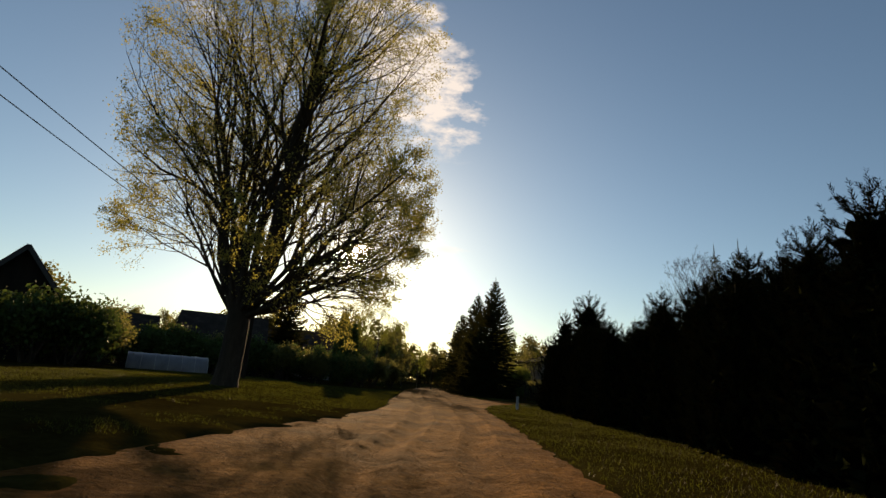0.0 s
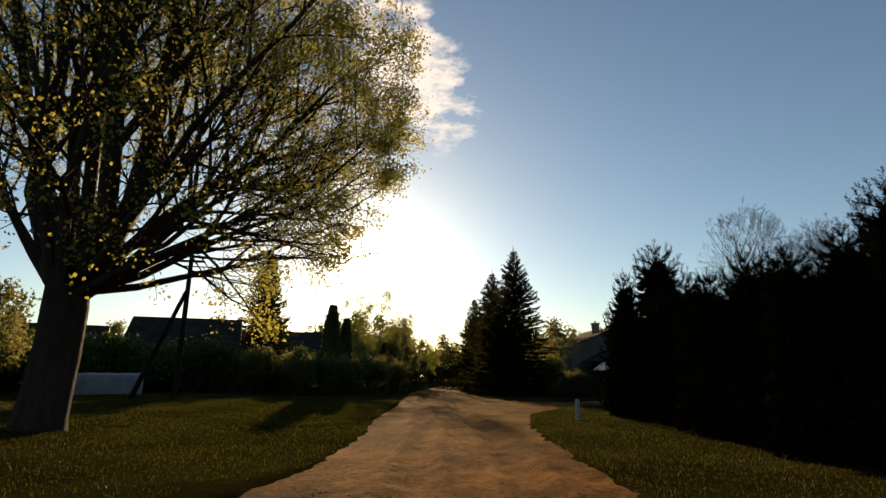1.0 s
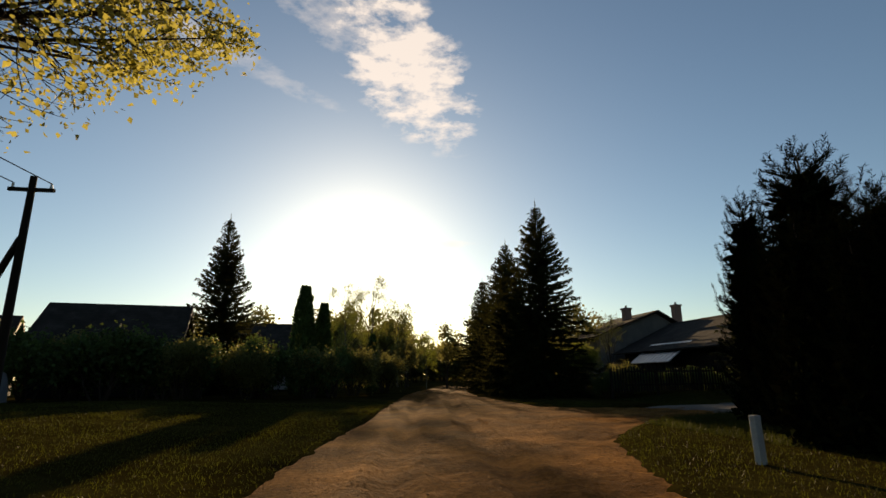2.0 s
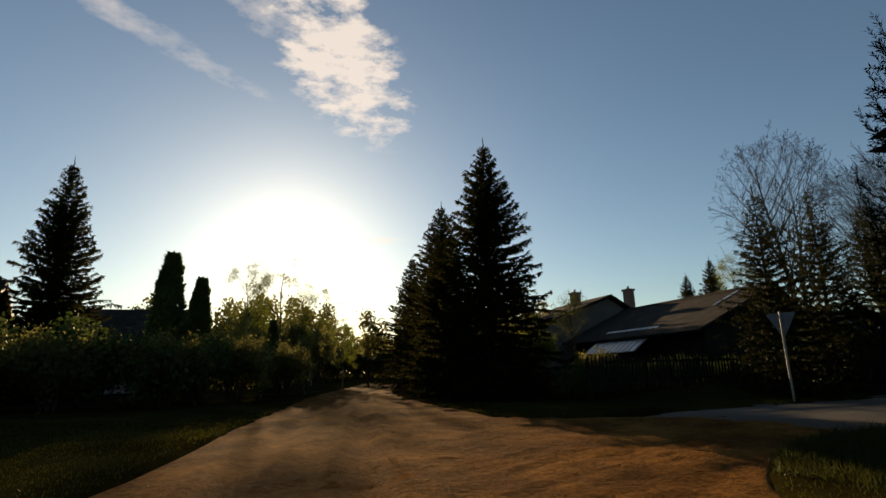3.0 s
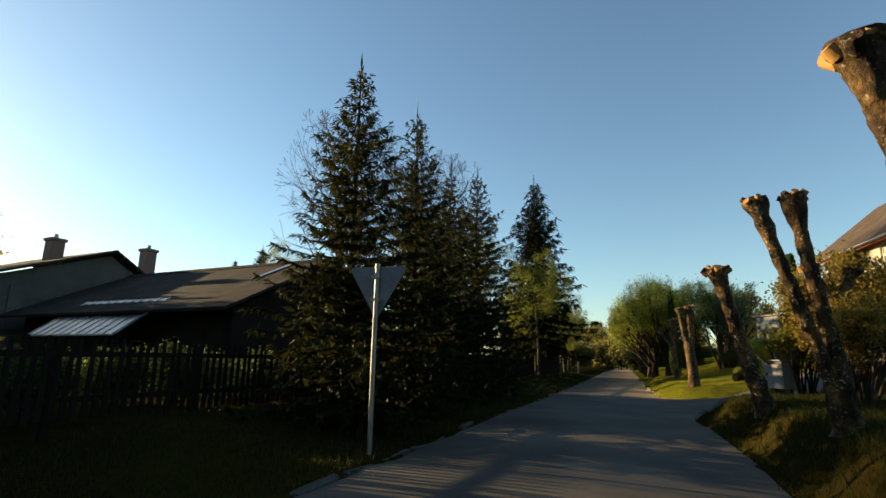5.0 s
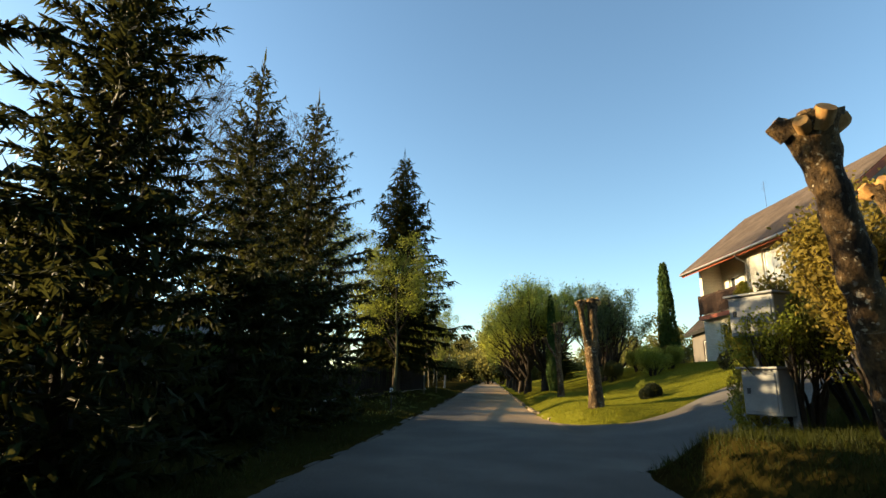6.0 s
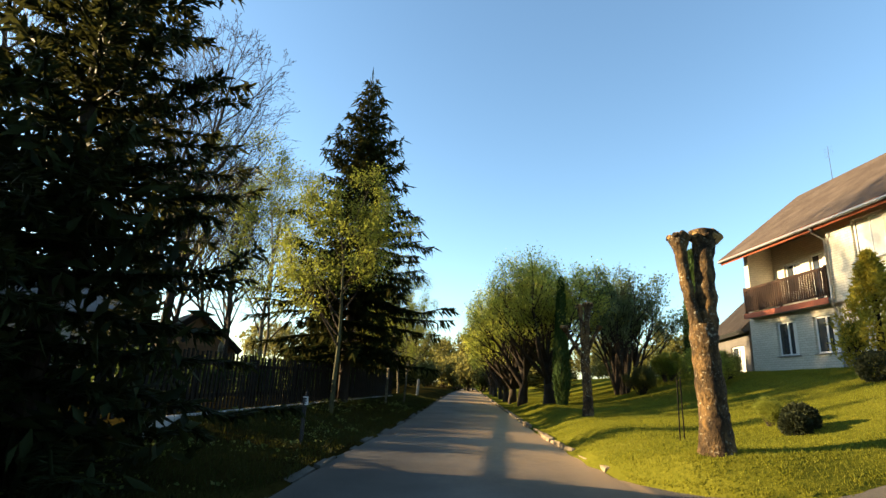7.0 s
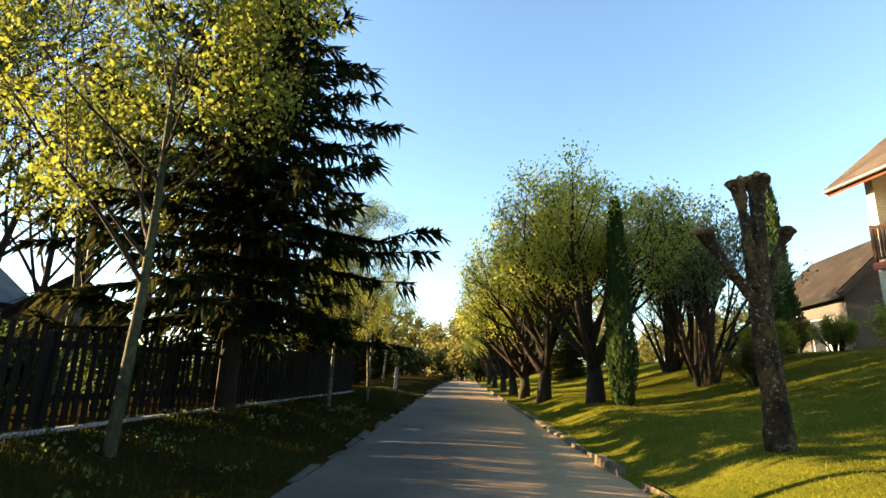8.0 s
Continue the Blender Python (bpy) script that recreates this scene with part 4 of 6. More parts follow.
# the last, hidden row is added to block bright sky behind the others
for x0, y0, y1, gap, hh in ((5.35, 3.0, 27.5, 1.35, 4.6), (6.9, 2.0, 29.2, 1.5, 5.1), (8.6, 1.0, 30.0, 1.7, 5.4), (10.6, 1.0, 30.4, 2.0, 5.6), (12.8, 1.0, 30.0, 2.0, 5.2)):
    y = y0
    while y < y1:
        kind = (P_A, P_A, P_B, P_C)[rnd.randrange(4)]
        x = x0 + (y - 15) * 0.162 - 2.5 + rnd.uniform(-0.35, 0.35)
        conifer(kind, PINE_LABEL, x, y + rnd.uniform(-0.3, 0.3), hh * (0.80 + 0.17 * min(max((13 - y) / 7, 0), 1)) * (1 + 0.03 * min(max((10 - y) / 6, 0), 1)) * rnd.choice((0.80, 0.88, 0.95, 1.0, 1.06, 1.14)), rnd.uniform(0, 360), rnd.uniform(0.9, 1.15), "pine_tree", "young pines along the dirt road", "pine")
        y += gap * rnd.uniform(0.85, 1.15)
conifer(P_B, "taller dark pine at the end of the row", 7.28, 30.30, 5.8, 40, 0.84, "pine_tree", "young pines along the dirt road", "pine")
conifer(S_C, "slim young spruce standing among the planted pines", 5.16, 12.92, 5.6, 200, 0.75)
conifer(S_C, "slim young spruce standing among the planted pines", 6.62, 15.80, 6.3, 20, 0.75)
conifer(P_A, "taller dark pine at the end of the row", 8.41, 29.40, 6.9, 80, 1.25, "pine_tree", "young pines along the dirt road", "pine")


def thuja_meshes(seed, height, radius, loose=1.0):
    r = np.random.RandomState(seed)
    trunk, crown = Geo(), Geo()
    tube(trunk, [(0, 0, -0.05), (0, 0, height * 0.5), (0, 0, height * 0.9)], [0.10, 0.06, 0.02], 7)
    n = int((1500 if loose == 1 else 1900) * height * radius)
    f = r.rand(n)
    prof = lambda q: radius * np.minimum(1.0, 0.55 + 2.2 * q) * np.clip(1.04 - q, 0, 1) ** (0.55 if loose == 1 else 0.95)
    a = r.rand(n) * 6.283
    lump = 1 + loose * (0.10 * np.sin(5 * a + 9 * f) + 0.08 * np.sin(3 * a - 17 * f))
    rad = prof(f) * (0.72 - 0.2 * (loose - 1) + (0.30 + 0.35 * (loose - 1)) * r.rand(n) ** 0.5) * lump
    p = np.stack([rad * np.cos(a), rad * np.sin(a), f * height], -1)
    d = np.stack([0.35 * np.cos(a), 0.35 * np.sin(a), np.ones(n)], -1) + 0.25 * loose ** 2 * r.randn(n, 3)
    blades(crown, p, d, np.stack([-np.sin(a), np.cos(a), 0 * a], -1) + 0.6 * r.randn(n, 3), (0.22 if loose == 1 else 0.15) * (0.6 + 0.7 * r.rand(n)), 0.09 if loose == 1 else 0.06, 0.3)
    return smooth(trunk.mesh("trunk")), crown.mesh("crown")


THUJA = thuja_meshes(5, 6.0, 0.62)
for x, y, h, wide, label in ((-6.5, 54.8, 7.2, 1.4, "tall column thuja by a house"), (-5.3, 56.6, 6.3, 1.3, "column thuja beside a taller one"), (-1.57, 62.19, 4.6, 1.3, "low column thuja in the shade"),
                             (43.4, 34.75, 5.2, 0.68, "slim column thuja on the lawn"), (53.1, 26.4, 7.2, 0.95, "dark column thuja beside the house")):
    t = plant("thuja_tree", label, THUJA, (M_BARK, M_THUJA), x, y, rnd.uniform(0, 360), 1.0, "column thujas", "thuja")
    t.matrix_basis = pose(x, y, gz(x, y) - 0.05, 0, 0, 33) @ Matrix.Diagonal((h / 6 * wide, h / 6 * wide, h / 6, 1))

# birches
BIRCH_OPT = dict(depth=3, kids=(16, 5, 4), low=0.25, spread=0.75, shrink=(0.30, 0.45, 0.5), taper=0.25, wander=0.06, rise=(0.03, 0.05, -0.02, -0.10), leaves=28.0, leaf=0.048, broad=0.75, fluff=0.12, hang=-0.7)
BIRCH = [leafy_meshes(31, [((0, 0, -0.1), (0.10, 0.05, 1), 5.2, 0.065)], ellipsoid(0.4, 0.2, 4.0, 1.7, 1.7, 2.9), BIRCH_OPT),
         leafy_meshes(32, [((0, 0, -0.1), (-0.06, 0.02, 1), 6.0, 0.055)], ellipsoid(-0.2, 0, 4.4, 1.9, 1.9, 3.2), BIRCH_OPT),
         leafy_meshes(34, [((0, 0, -0.1), (0.03, 0.04, 1), 4.9, 0.062)], ellipsoid(0.1, -0.2, 3.6, 1.7, 1.7, 2.5), dict(BIRCH_OPT, kids=(17, 6, 4), low=0.28, shrink=(0.36, 0.45, 0.5), leaves=26.0, leaf=0.055))]
TALL_OPT = dict(BIRCH_OPT, depth=4, kids=(20, 5, 4, 3), leaves=9.0, leaf=0.075, fluff=0.25, shrink=(0.30, 0.5, 0.5, 0.5))
BIRCH_TALL = leafy_meshes(33, [((0, 0, -0.1), (0.02, 0.02, 1), 11.5, 0.15)], ellipsoid(0, 0, 8.0, 3.0, 3.0, 5.6), TALL_OPT)
BM = (M_BARK_BIRCH, M_BARK, M_LEAF_BIRCH)
for k, x, y, turn, size, label in ((2, 35.0, 41.4, 0, 1.12, "young birch with greenish leaning trunk and fresh leaves"), (1, 38.2, 45.2, 100, 1.15, "young birch with fresh yellow-green leaves"),
                                   (0, 42.7, 41.9, 200, 0.85, "young birch with pale trunk by the lane"), (1, 46.2, 41.9, 80, 0.85, "young birch with pale trunk by the lane"),
                                   (1, 53.59, 43.93, 20, 1.2, "bright young birch farther along the lane"), (0, 61.91, 45.35, 250, 1.15, "bright young birch farther along the lane"),
                                   (0, 3.5, 66.5, 10, 0.8, "small yellow-green birch beside the dirt road")):
    plant("birch_tree", label, BIRCH[k], (M_BARK_GREEN,) + BM[1:] if k == 2 else BM, x, y, turn, size, "birches", "birch", names=BL)
for x, y, turn, size, label in ((43.67, 50.29, 0, 0.92, "tall weeping birch with yellow-green leaves"), (46.87, 49.67, 200, 0.85, "tall birch behind the spruces"),
                                (-4.16, 78.48, 40, 0.85, "tall birch against the low sun"), (-1.44, 76.23, 140, 0.9, "tall birch against the low sun"), (1.99, 79.95, 230, 0.75, "tall birch against the low sun"),
                                (49.24, 45.94, 300, 0.62, "pale green birch beside the lane"), (49.7, 72.8, 300, 0.95, "birch with yellow leaves behind a roof"), (13.50, 62.00, 20, 0.6, "leafy birch beside a house")):
    plant("birch_tree", label, BIRCH_TALL, BM, x, y, turn, size, "tall birches", "birch", names=BL)

# tall bare lindens behind the fence
BARE_OPT = dict(depth=5, kids=(6, 7, 5, 4, 3), low=0.22, spread=0.52, shrink=(1.2, 0.5, 0.5, 0.5, 0.5), taper=0.3, wander=0.08, rise=(0.0, 0.10, 0.06, 0.03, 0.0), leaves=0.0, leaf=0.1, broad=0.7, fluff=0.1, hang=0.0, least=0.009)
TALL_BARE = dict(BARE_OPT, depth=4, kids=(22, 6, 4, 3), low=0.20, spread=0.72, shrink=(0.36, 0.5, 0.5, 0.5), taper=0.12, wander=0.05, rise=(0.0, 0.10, 0.05, 0.02, 0.0))
LINDEN = leafy_meshes(41, [((0, 0, -0.1), (0.02, 0, 1), 15.5, 0.24), ((0.6, 0.3, -0.1), (0.10, 0.02, 1), 13.5, 0.19)], ellipsoid(0, 0, 10.0, 5.2, 5.2, 7.6), TALL_BARE)
for x, y, turn, size, label in ((36.4, 55.4, 0, 1.05, "tall bare linden with fine twigs"), (39.8, 50.3, 120, 0.9, "bare tree with fine branches behind the fence"), (41.6, 53.0, 210, 0.9, "tall bare linden with fine twigs")):
    plant("linden_tree", label, LINDEN, (M_BARK, M_BARK, None), x, y, turn, size, "bare lindens", "tree", names=BL)

SPARSE = leafy_meshes(42, [((0, 0, -0.1), (0.03, 0, 1), 13.0, 0.16)], ellipsoid(0, 0, 8.0, 3.2, 3.2, 6.0), dict(TALL_BARE, leaves=2.2, leaf=0.075, fluff=0.1))
for x, y, turn, size, label in ((41.79, 51.52, 0, 0.85, "tall tree just coming into small yellow leaves"), (48.15, 53.97, 90, 0.95, "tall tree just coming into small yellow leaves"), (39.86, 47.60, 40, 0.6, "slim tree with first leaves behind the fence"), (12.00, 47.60, 70, 0.34, "thin young tree with first leaves behind the fence")):
    plant("young_linden", label, SPARSE, (M_BARK, M_BARK, M_LEAF_BIRCH), x, y, turn, size, "half-bare trees", "tree", names=BL)

# round leafy trees and shrubs on the lawn side
APPLE_OPT = dict(depth=4, kids=(17, 8, 5, 4), low=0.36, spread=0.78, shrink=(1.5, 0.48, 0.5, 0.5), taper=0.3, wander=0.08, rise=(0.0, 0.10, 0.14, 0.10, 0.05), leaves=10.0, leaf=0.056, broad=0.7, fluff=0.12, hang=0.2)
APPLE = leafy_meshes(51, [((0, 0, -0.1), (0.05, 0, 1), 1.6, 0.22)], ellipsoid(0, 0, 3.7, 2.2, 2.2, 3.5), APPLE_OPT)
LAWN_TREES = ((44.8, 35.2, 180, 1.46), (49.2, 36.3, 70, 1.5), (53.6, 36.9, 150, 1.42), (58.0, 37.4, 220, 1.35), (64.0, 38.0, 300, 1.2), (71.0, 38.8, 20, 1.25), (79.0, 39.6, 50, 1.25))
for x, y, turn, size in LAWN_TREES:
    lime = plant("apple_tree", "round regrown lime tree with thick old trunk and small fresh leaves", APPLE, (M_BARK, M_BARK, M_LEAF_GREEN), x, y, turn, size, "leafy trees along the lane", "tree", names=BL)
    lime.matrix_basis = lime.matrix_basis @ Matrix.Diagonal((0.92, 0.92, 1.0, 1))
SHRUB_OPT = dict(depth=3, kids=(5, 4, 4), low=0.3, spread=0.42, shrink=0.55, taper=0.45, wander=0.08, rise=(0.05, 0.08, 0.05, 0.02), leaves=4.0, leaf=0.085, broad=0.7, fluff=0.12, hang=0.1)


def shrub_meshes(seed, stems, height, radius, opt):
    r = np.random.RandomState(seed)
    rows = []
    for k in range(stems):
        a = r.rand() * 6.283
        lean = r.rand() * 0.55
        rows.append(((0.25 * math.cos(a), 0.25 * math.sin(a), -0.05), (math.cos(a) * lean, math.sin(a) * lean, 1.0), height * (0.5 + 0.2 * r.rand()), 0.035 + 0.012 * height * 0.5))
    return leafy_meshes(seed, rows, ellipsoid(0, 0, height * 0.5, radius, radius, height * 0.55), opt)


SHRUB = shrub_meshes(61, 13, 5.0, 2.5, dict(SHRUB_OPT, leaves=8.0, leaf=0.08, spread=0.5))
BUSH = shrub_meshes(62, 16, 2.2, 1.3, dict(SHRUB_OPT, low=0.05, spread=0.7, leaves=10.0, leaf=0.08))
FORSYTHIA = shrub_meshes(63, 14, 3.2, 1.5, dict(SHRUB_OPT, leaves=9.0, leaf=0.075))
for x, y, turn, size, label in ((46.2, 31.9, 0, 1.15, "large many-stemmed lilac shrub"), (49.0, 31.0, 90, 1.15, "large many-stemmed lilac shrub"), (53.2, 30.8, 200, 1.15, "large many-stemmed lilac shrub")):
    plant("lilac_shrub", label, SHRUB, (M_BARK, M_BARK, M_LILAC), x, y, turn, size, "lilac shrubs", "shrub", names=BL)


# ---- pollarded trees ----
def pollard(x, y, stems, label, turn=0.0):
    """A lopped tree: a knotty trunk, stems that flare into heads set with sawn stubs."""
    ob = thing("pollard_tree", label, "pollard tree", pose(x, y, gz(x, y) - 0.08, 0, 0, turn), "pollarded trees")
    r = np.random.RandomState(int(x * 31 + y * 17))
    for i, (x0, z0, x1, z1, rad, name) in enumerate(stems):
        n = 40
        s = np.linspace(0, 1, n)
        pts = np.stack([x0 + (x1 - x0) * s + 0.02 * np.sin(5 * s + i), 0.02 * np.sin(4 * s + 2 * i), z0 + (z1 - z0) * s], -1)
        swell = rad * (1.0 - 0.12 * s + 0.05 * np.sin(9 * s + i) ** 2 + 0.03 * np.sin(31 * s + 2 * i))
        if name == "trunk":
            swell *= 1 + 0.35 * np.exp(-s * 9)
        else:
            flare = np.clip((s - 0.78) / 0.2, 0, 1)
            swell *= 1 + (0.95 if rad < 0.13 else 0.55) * flare**1.4
        geo = Geo()
        tube(geo, pts, swell, 16)
        me = geo.mesh(name)
        co = np.empty(len(me.vertices) * 3, np.float32)
        me.vertices.foreach_get("co", co)
        co = co.reshape(-1, 3)
        co += (0.012 * np.sin(23 * co[:, [1, 2, 0]] + 3 * i) * np.sin(19 * co[:, [2, 0, 1]])).astype(np.float32)
        co += (0.006 * np.sin(61 * co[:, [2, 0, 1]] + i) * np.sin(47 * co[:, [0, 1, 2]])).astype(np.float32)
        me.vertices.foreach_set("co", co.ravel())
        stem = part(name, smooth(me), M_BARK_POLL, ob)
        if name != "trunk":
            head = swell[-1]
            for k in range(11):
                a = 6.283 * k / 8 + 0.5 * r.rand() if k < 8 else r.rand() * 6.283
                out = (0.72 + 0.25 * r.rand()) if k < 8 else 0.35 * r.rand()
                d = unit(np.array([math.cos(a) * out, math.sin(a) * out, 0.25 + 0.7 * r.rand() if k < 8 else 1.0]))
                base = pts[-1] + np.array([math.cos(a), math.sin(a), 0]) * head * out * 0.85 - np.array([0, 0, head * (0.5 * r.rand() if k < 8 else 0.1)])
                size = head * (0.20 + 0.14 * r.rand())
                knob = Geo()
                tube(knob, [base - d * size, base + d * size * 0.6, base + d * size * 1.1], [size * 1.15, size * 1.05, size * 0.95], 8)
                cut = r.rand() < 0.55
                part("cut_stub", smooth(knob.mesh("cut_stub")), M_CUT if cut else M_BARK_POLL, stem, "yellowish sawn stub" if cut else "")
    return ob


pollard(10.9, 32.35, [(0, 0, -0.28, 1.6, 0.125, "trunk"), (-0.28, 1.45, -0.56, 2.95, 0.10, "limb")], "tall lopped trunk leaning to the lane, with a swollen head", -90)
pollard(14.6, 32.45, [(0, 0, -0.06, 0.65, 0.15, "trunk"), (-0.08, 0.4, -0.90, 2.76, 0.078, "limb"), (0.03, 0.4, -0.34, 2.86, 0.084, "limb")], "lopped tree with two tall lichen-flecked stems", -54)
pollard(17.6, 32.9, [(0, 0, -0.30, 1.1, 0.15, "trunk"), (-0.30, 0.95, -0.70, 2.5, 0.115, "limb")], "short lopped trunk with a broad swollen head", -55)
pollard(28.7, 33.9, [(0, 0, -0.05, 1.7, 0.185, "trunk"), (-0.02, 1.5, 0.06, 3.0, 0.135, "limb"), (-0.08, 1.2, -0.32, 2.95, 0.08, "limb")], "thick lopped tree with two stumps on the lawn", -80)
pollard(36.2, 34.6, [(0, 0, -0.03, 1.7, 0.13, "trunk"), (-0.03, 1.5, 0.08, 3.12, 0.080, "limb"), (-0.03, 1.5, -0.62, 2.45, 0.060, "limb"), (0.02, 1.7, 0.36, 2.5, 0.048, "limb"), (-0.05, 1.8, -0.20, 3.06, 0.062, "limb")], "lopped tree with forked stubs on the lawn", -80)
pollard(19.6, 31.4, [(0, 0, 0.1, 1.9, 0.16, "trunk"), (0.1, 1.7, -0.25, 2.7, 0.10, "limb"), (0.1, 1.7, 0.45, 2.6, 0.09, "limb")], "lopped tree with two short arms", -90)


# ---- houses ----
def wall_panel(length, z0, z1, thick, holes):
    """A wall along x, its outer face at y = 0, with openings (x0, x1, z0, z1) through it."""
    xs = sorted({0.0, length, *(h[0] for h in holes), *(h[1] for h in holes)})
    zs = sorted({z0, z1, *(h[2] for h in holes), *(h[3] for h in holes)})
    bm = bmesh.new()
    for a, b in zip(xs, xs[1:]):
        for c, d in zip(zs, zs[1:]):
            if not any(h[0] <= a and b <= h[1] and h[2] <= c and d <= h[3] for h in holes):
                box(bm, a, b, -thick, 0, c, d)
    bmesh.ops.remove_doubles(bm, verts=bm.verts, dist=0.0005)
    return bm


def window(parent, hole, m, mullions=1, drawn=0.42):
    x0, x1, z0, z1 = hole
    w = part("window", boxes((x0, x1, -0.16, -0.10, z0, z0 + 0.07), (x0, x1, -0.16, -0.10, z1 - 0.07, z1), (x0, x0 + 0.07, -0.16, -0.10, z0 + 0.07, z1 - 0.07), (x1 - 0.07, x1, -0.16, -0.10, z0 + 0.07, z1 - 0.07)),
             M_WHITE_PAINT, parent, "white wooden window frame", m)
    for k in range(mullions):
        x = x0 + (x1 - x0) * (k + 1) / (mullions + 1)
        part("mullion", boxes((x - 0.035, x + 0.035, -0.165, -0.095, z0 + 0.07, z1 - 0.07)), M_WHITE_PAINT, w)
    part("pane", boxes((x0 + 0.07, x1 - 0.07, -0.135, -0.125, z0 + 0.07, z1 - 0.07)), M_GLASS, w, "dark glass pane")
    part("sill", soft(boxes((x0 - 0.08, x1 + 0.08, -0.12, 0.07, z0 - 0.05, z0)), 0.008), M_GALV, w, "tin window sill")
    if drawn:
        part("curtain", boxes((x0 + 0.08, x0 + 0.08 + (x1 - x0 - 0.16) * drawn, -0.124, -0.120, z0 + 0.08, z1 - 0.08)), M_CURTAIN, w, "pale curtain, and painted reflection on the upper panes")
    return w


def gable_house(m, length, depth, eave, ridge, mats, label, front=(), left=(), name="house", over=0.5, group=""):
    """Front wall along x at y = 0 facing +y; gable ends at x = 0 and x = length; ridge along x."""
    wall_m, roof_m, trim_m = mats
    h = thing(name, label, "house", m, group)
    thick = 0.3
    fw = part("wall", wall_panel(length, 0, eave, thick, [f[:4] for f in front]), wall_m, h)
    for f in front:
        window(fw, f[:4], Matrix.Identity(4), f[4] if len(f) > 4 else 1)
    part("wall", wall_panel(length, 0, eave, thick, []), wall_m, h, at=pose(0, -depth + thick, 0))
    gl = part("wall", wall_panel(depth - 2 * thick, 0, eave, thick, [f[:4] for f in left]), wall_m, h, at=pose(0, -thick, 0, 0, 0, 90) @ pose(-(depth - 2 * thick), 0, 0))
    for f in left:
        window(gl, f[:4], Matrix.Identity(4), 0)
    part("wall", wall_panel(depth - 2 * thick, 0, eave, thick, []), wall_m, h, at=pose(length, -thick, 0, 0, 0, -90) @ pose(0, 0, 0))
    rise = ridge - eave
    for x in (0.0, length - thick):
        bm = bmesh.new()
        pts = [(-depth + 0.02, eave), (-0.02, eave), (-depth / 2, ridge - 0.05)]
        a = [bm.verts.new((x + 0.003, p, q)) for p, q in pts]
        b = [bm.verts.new((x + thick - 0.003, p, q)) for p, q in pts]
        bm.faces.new(a), bm.faces.new(b[::-1])
        for i in range(3):
            bm.faces.new((a[i], a[(i + 1) % 3], b[(i + 1) % 3], b[i]))
        bmesh.ops.recalc_face_normals(bm, faces=bm.faces)
        part("gable", bm, wall_m, h)
    slope = math.atan2(rise, depth / 2)
    run = (depth / 2 + over) / math.cos(slope)
    for sign in (1, -1):
        roof = boxes((-over, length + over, 0.0, run, 0.02, 0.12))
        mm = pose(0, -depth / 2, ridge) @ Matrix.Diagonal((1, sign, 1, 1)) @ pose(0, 0, 0, -math.degrees(slope))
        bmesh.ops.transform(roof, matrix=mm, verts=roof.verts)
        bmesh.ops.recalc_face_normals(roof, faces=roof.faces)
        r = part("roof", roof, roof_m, h)
        lip = boxes((-over - 0.01, length + over + 0.01, run - 0.02, run + 0.02, -0.16, 0.10))
        bmesh.ops.transform(lip, matrix=mm, verts=lip.verts)
        bmesh.ops.recalc_face_normals(lip, faces=lip.faces)
        part("fascia", lip, trim_m, r, "painted eaves board")
        for x in (-over - 0.03, length + over - 0.02):
            rake = boxes((x, x + 0.05, -0.02, run, -0.20, 0.04))
            bmesh.ops.transform(rake, matrix=mm, verts=rake.verts)
            bmesh.ops.recalc_face_normals(rake, faces=rake.faces)
            part("bargeboard", rake, trim_m, r, "painted gable board")
    return h


# the white house above the lawn
HX, HY, HZ = 37.5, 23.1, 2.05
L, D, E, R = 11.5, 7.8, 6.55, 9.75
LOW, UP = 3.0, 5.75                    # floor line of the upper storey, start of the loggia
hm = pose(HX, HY, HZ, 0, 0, 10.5)
white_house = thing("house", "two-storey white brick house with brown slate roof and balcony", "house", hm)
LOWER = [(0.2, 1.4, 1.0, 2.5), (2.7, 3.8, 1.0, 2.5), (6.1, 7.3, 0.95, 2.45), (8.3, 9.6, 0.95, 2.45)]
UPPER = [(1.15, 2.3, 4.15, 5.75), (3.1, 4.5, 4.15, 5.75)]
fw = part("wall", wall_panel(L, -0.6, LOW - 0.1, 0.3, LOWER), M_WHITE_BRICK, white_house, "whitewashed silicate brick")
for f in LOWER:
    window(fw, f, Matrix.Identity(4), 1, 0.25)
uw = part("wall", wall_panel(UP, LOW - 0.1, E - 0.3, 0.5, UPPER), M_WHITE_BRICK, white_house, "upper brick wall set slightly forward", pose(0, 0.2, 0))
# pale sheets nearly fill the upper panes, standing in for their bright reflection
for f in UPPER:
    window(uw, f, Matrix.Identity(4), 1, 0.97)
part("ledge", soft(boxes((-0.02, UP + 0.02, 0.0, 0.23, LOW - 0.18, LOW - 0.1)), 0.01), M_CONCRETE, white_house, "grey concrete ledge between storeys")
part("plinth", boxes((-0.03, L + 0.03, -0.35, 0.05, -1.2, 0.28)), M_CONCRETE, white_house, "grey concrete plinth")
part("wall", wall_panel(L, -0.6, E, 0.3, []), M_WHITE_BRICK, white_house, at=pose(0, -D + 0.3, 0))
side = part("wall", wall_panel(D - 0.6, -0.6, E, 0.3, [(3.0, 3.9, 1.2, 2.4)]), M_WHITE_BRICK, white_house, at=pose(0, -0.3, 0, 0, 0, 90) @ pose(-(D - 0.6), 0, 0))
window(side, (3.0, 3.9, 1.2, 2.4), Matrix.Identity(4), 0)
part("wall", wall_panel(D - 0.6, -0.6, E, 0.3, []), M_WHITE_BRICK, white_house, at=pose(L, -0.3, 0, 0, 0, -90))
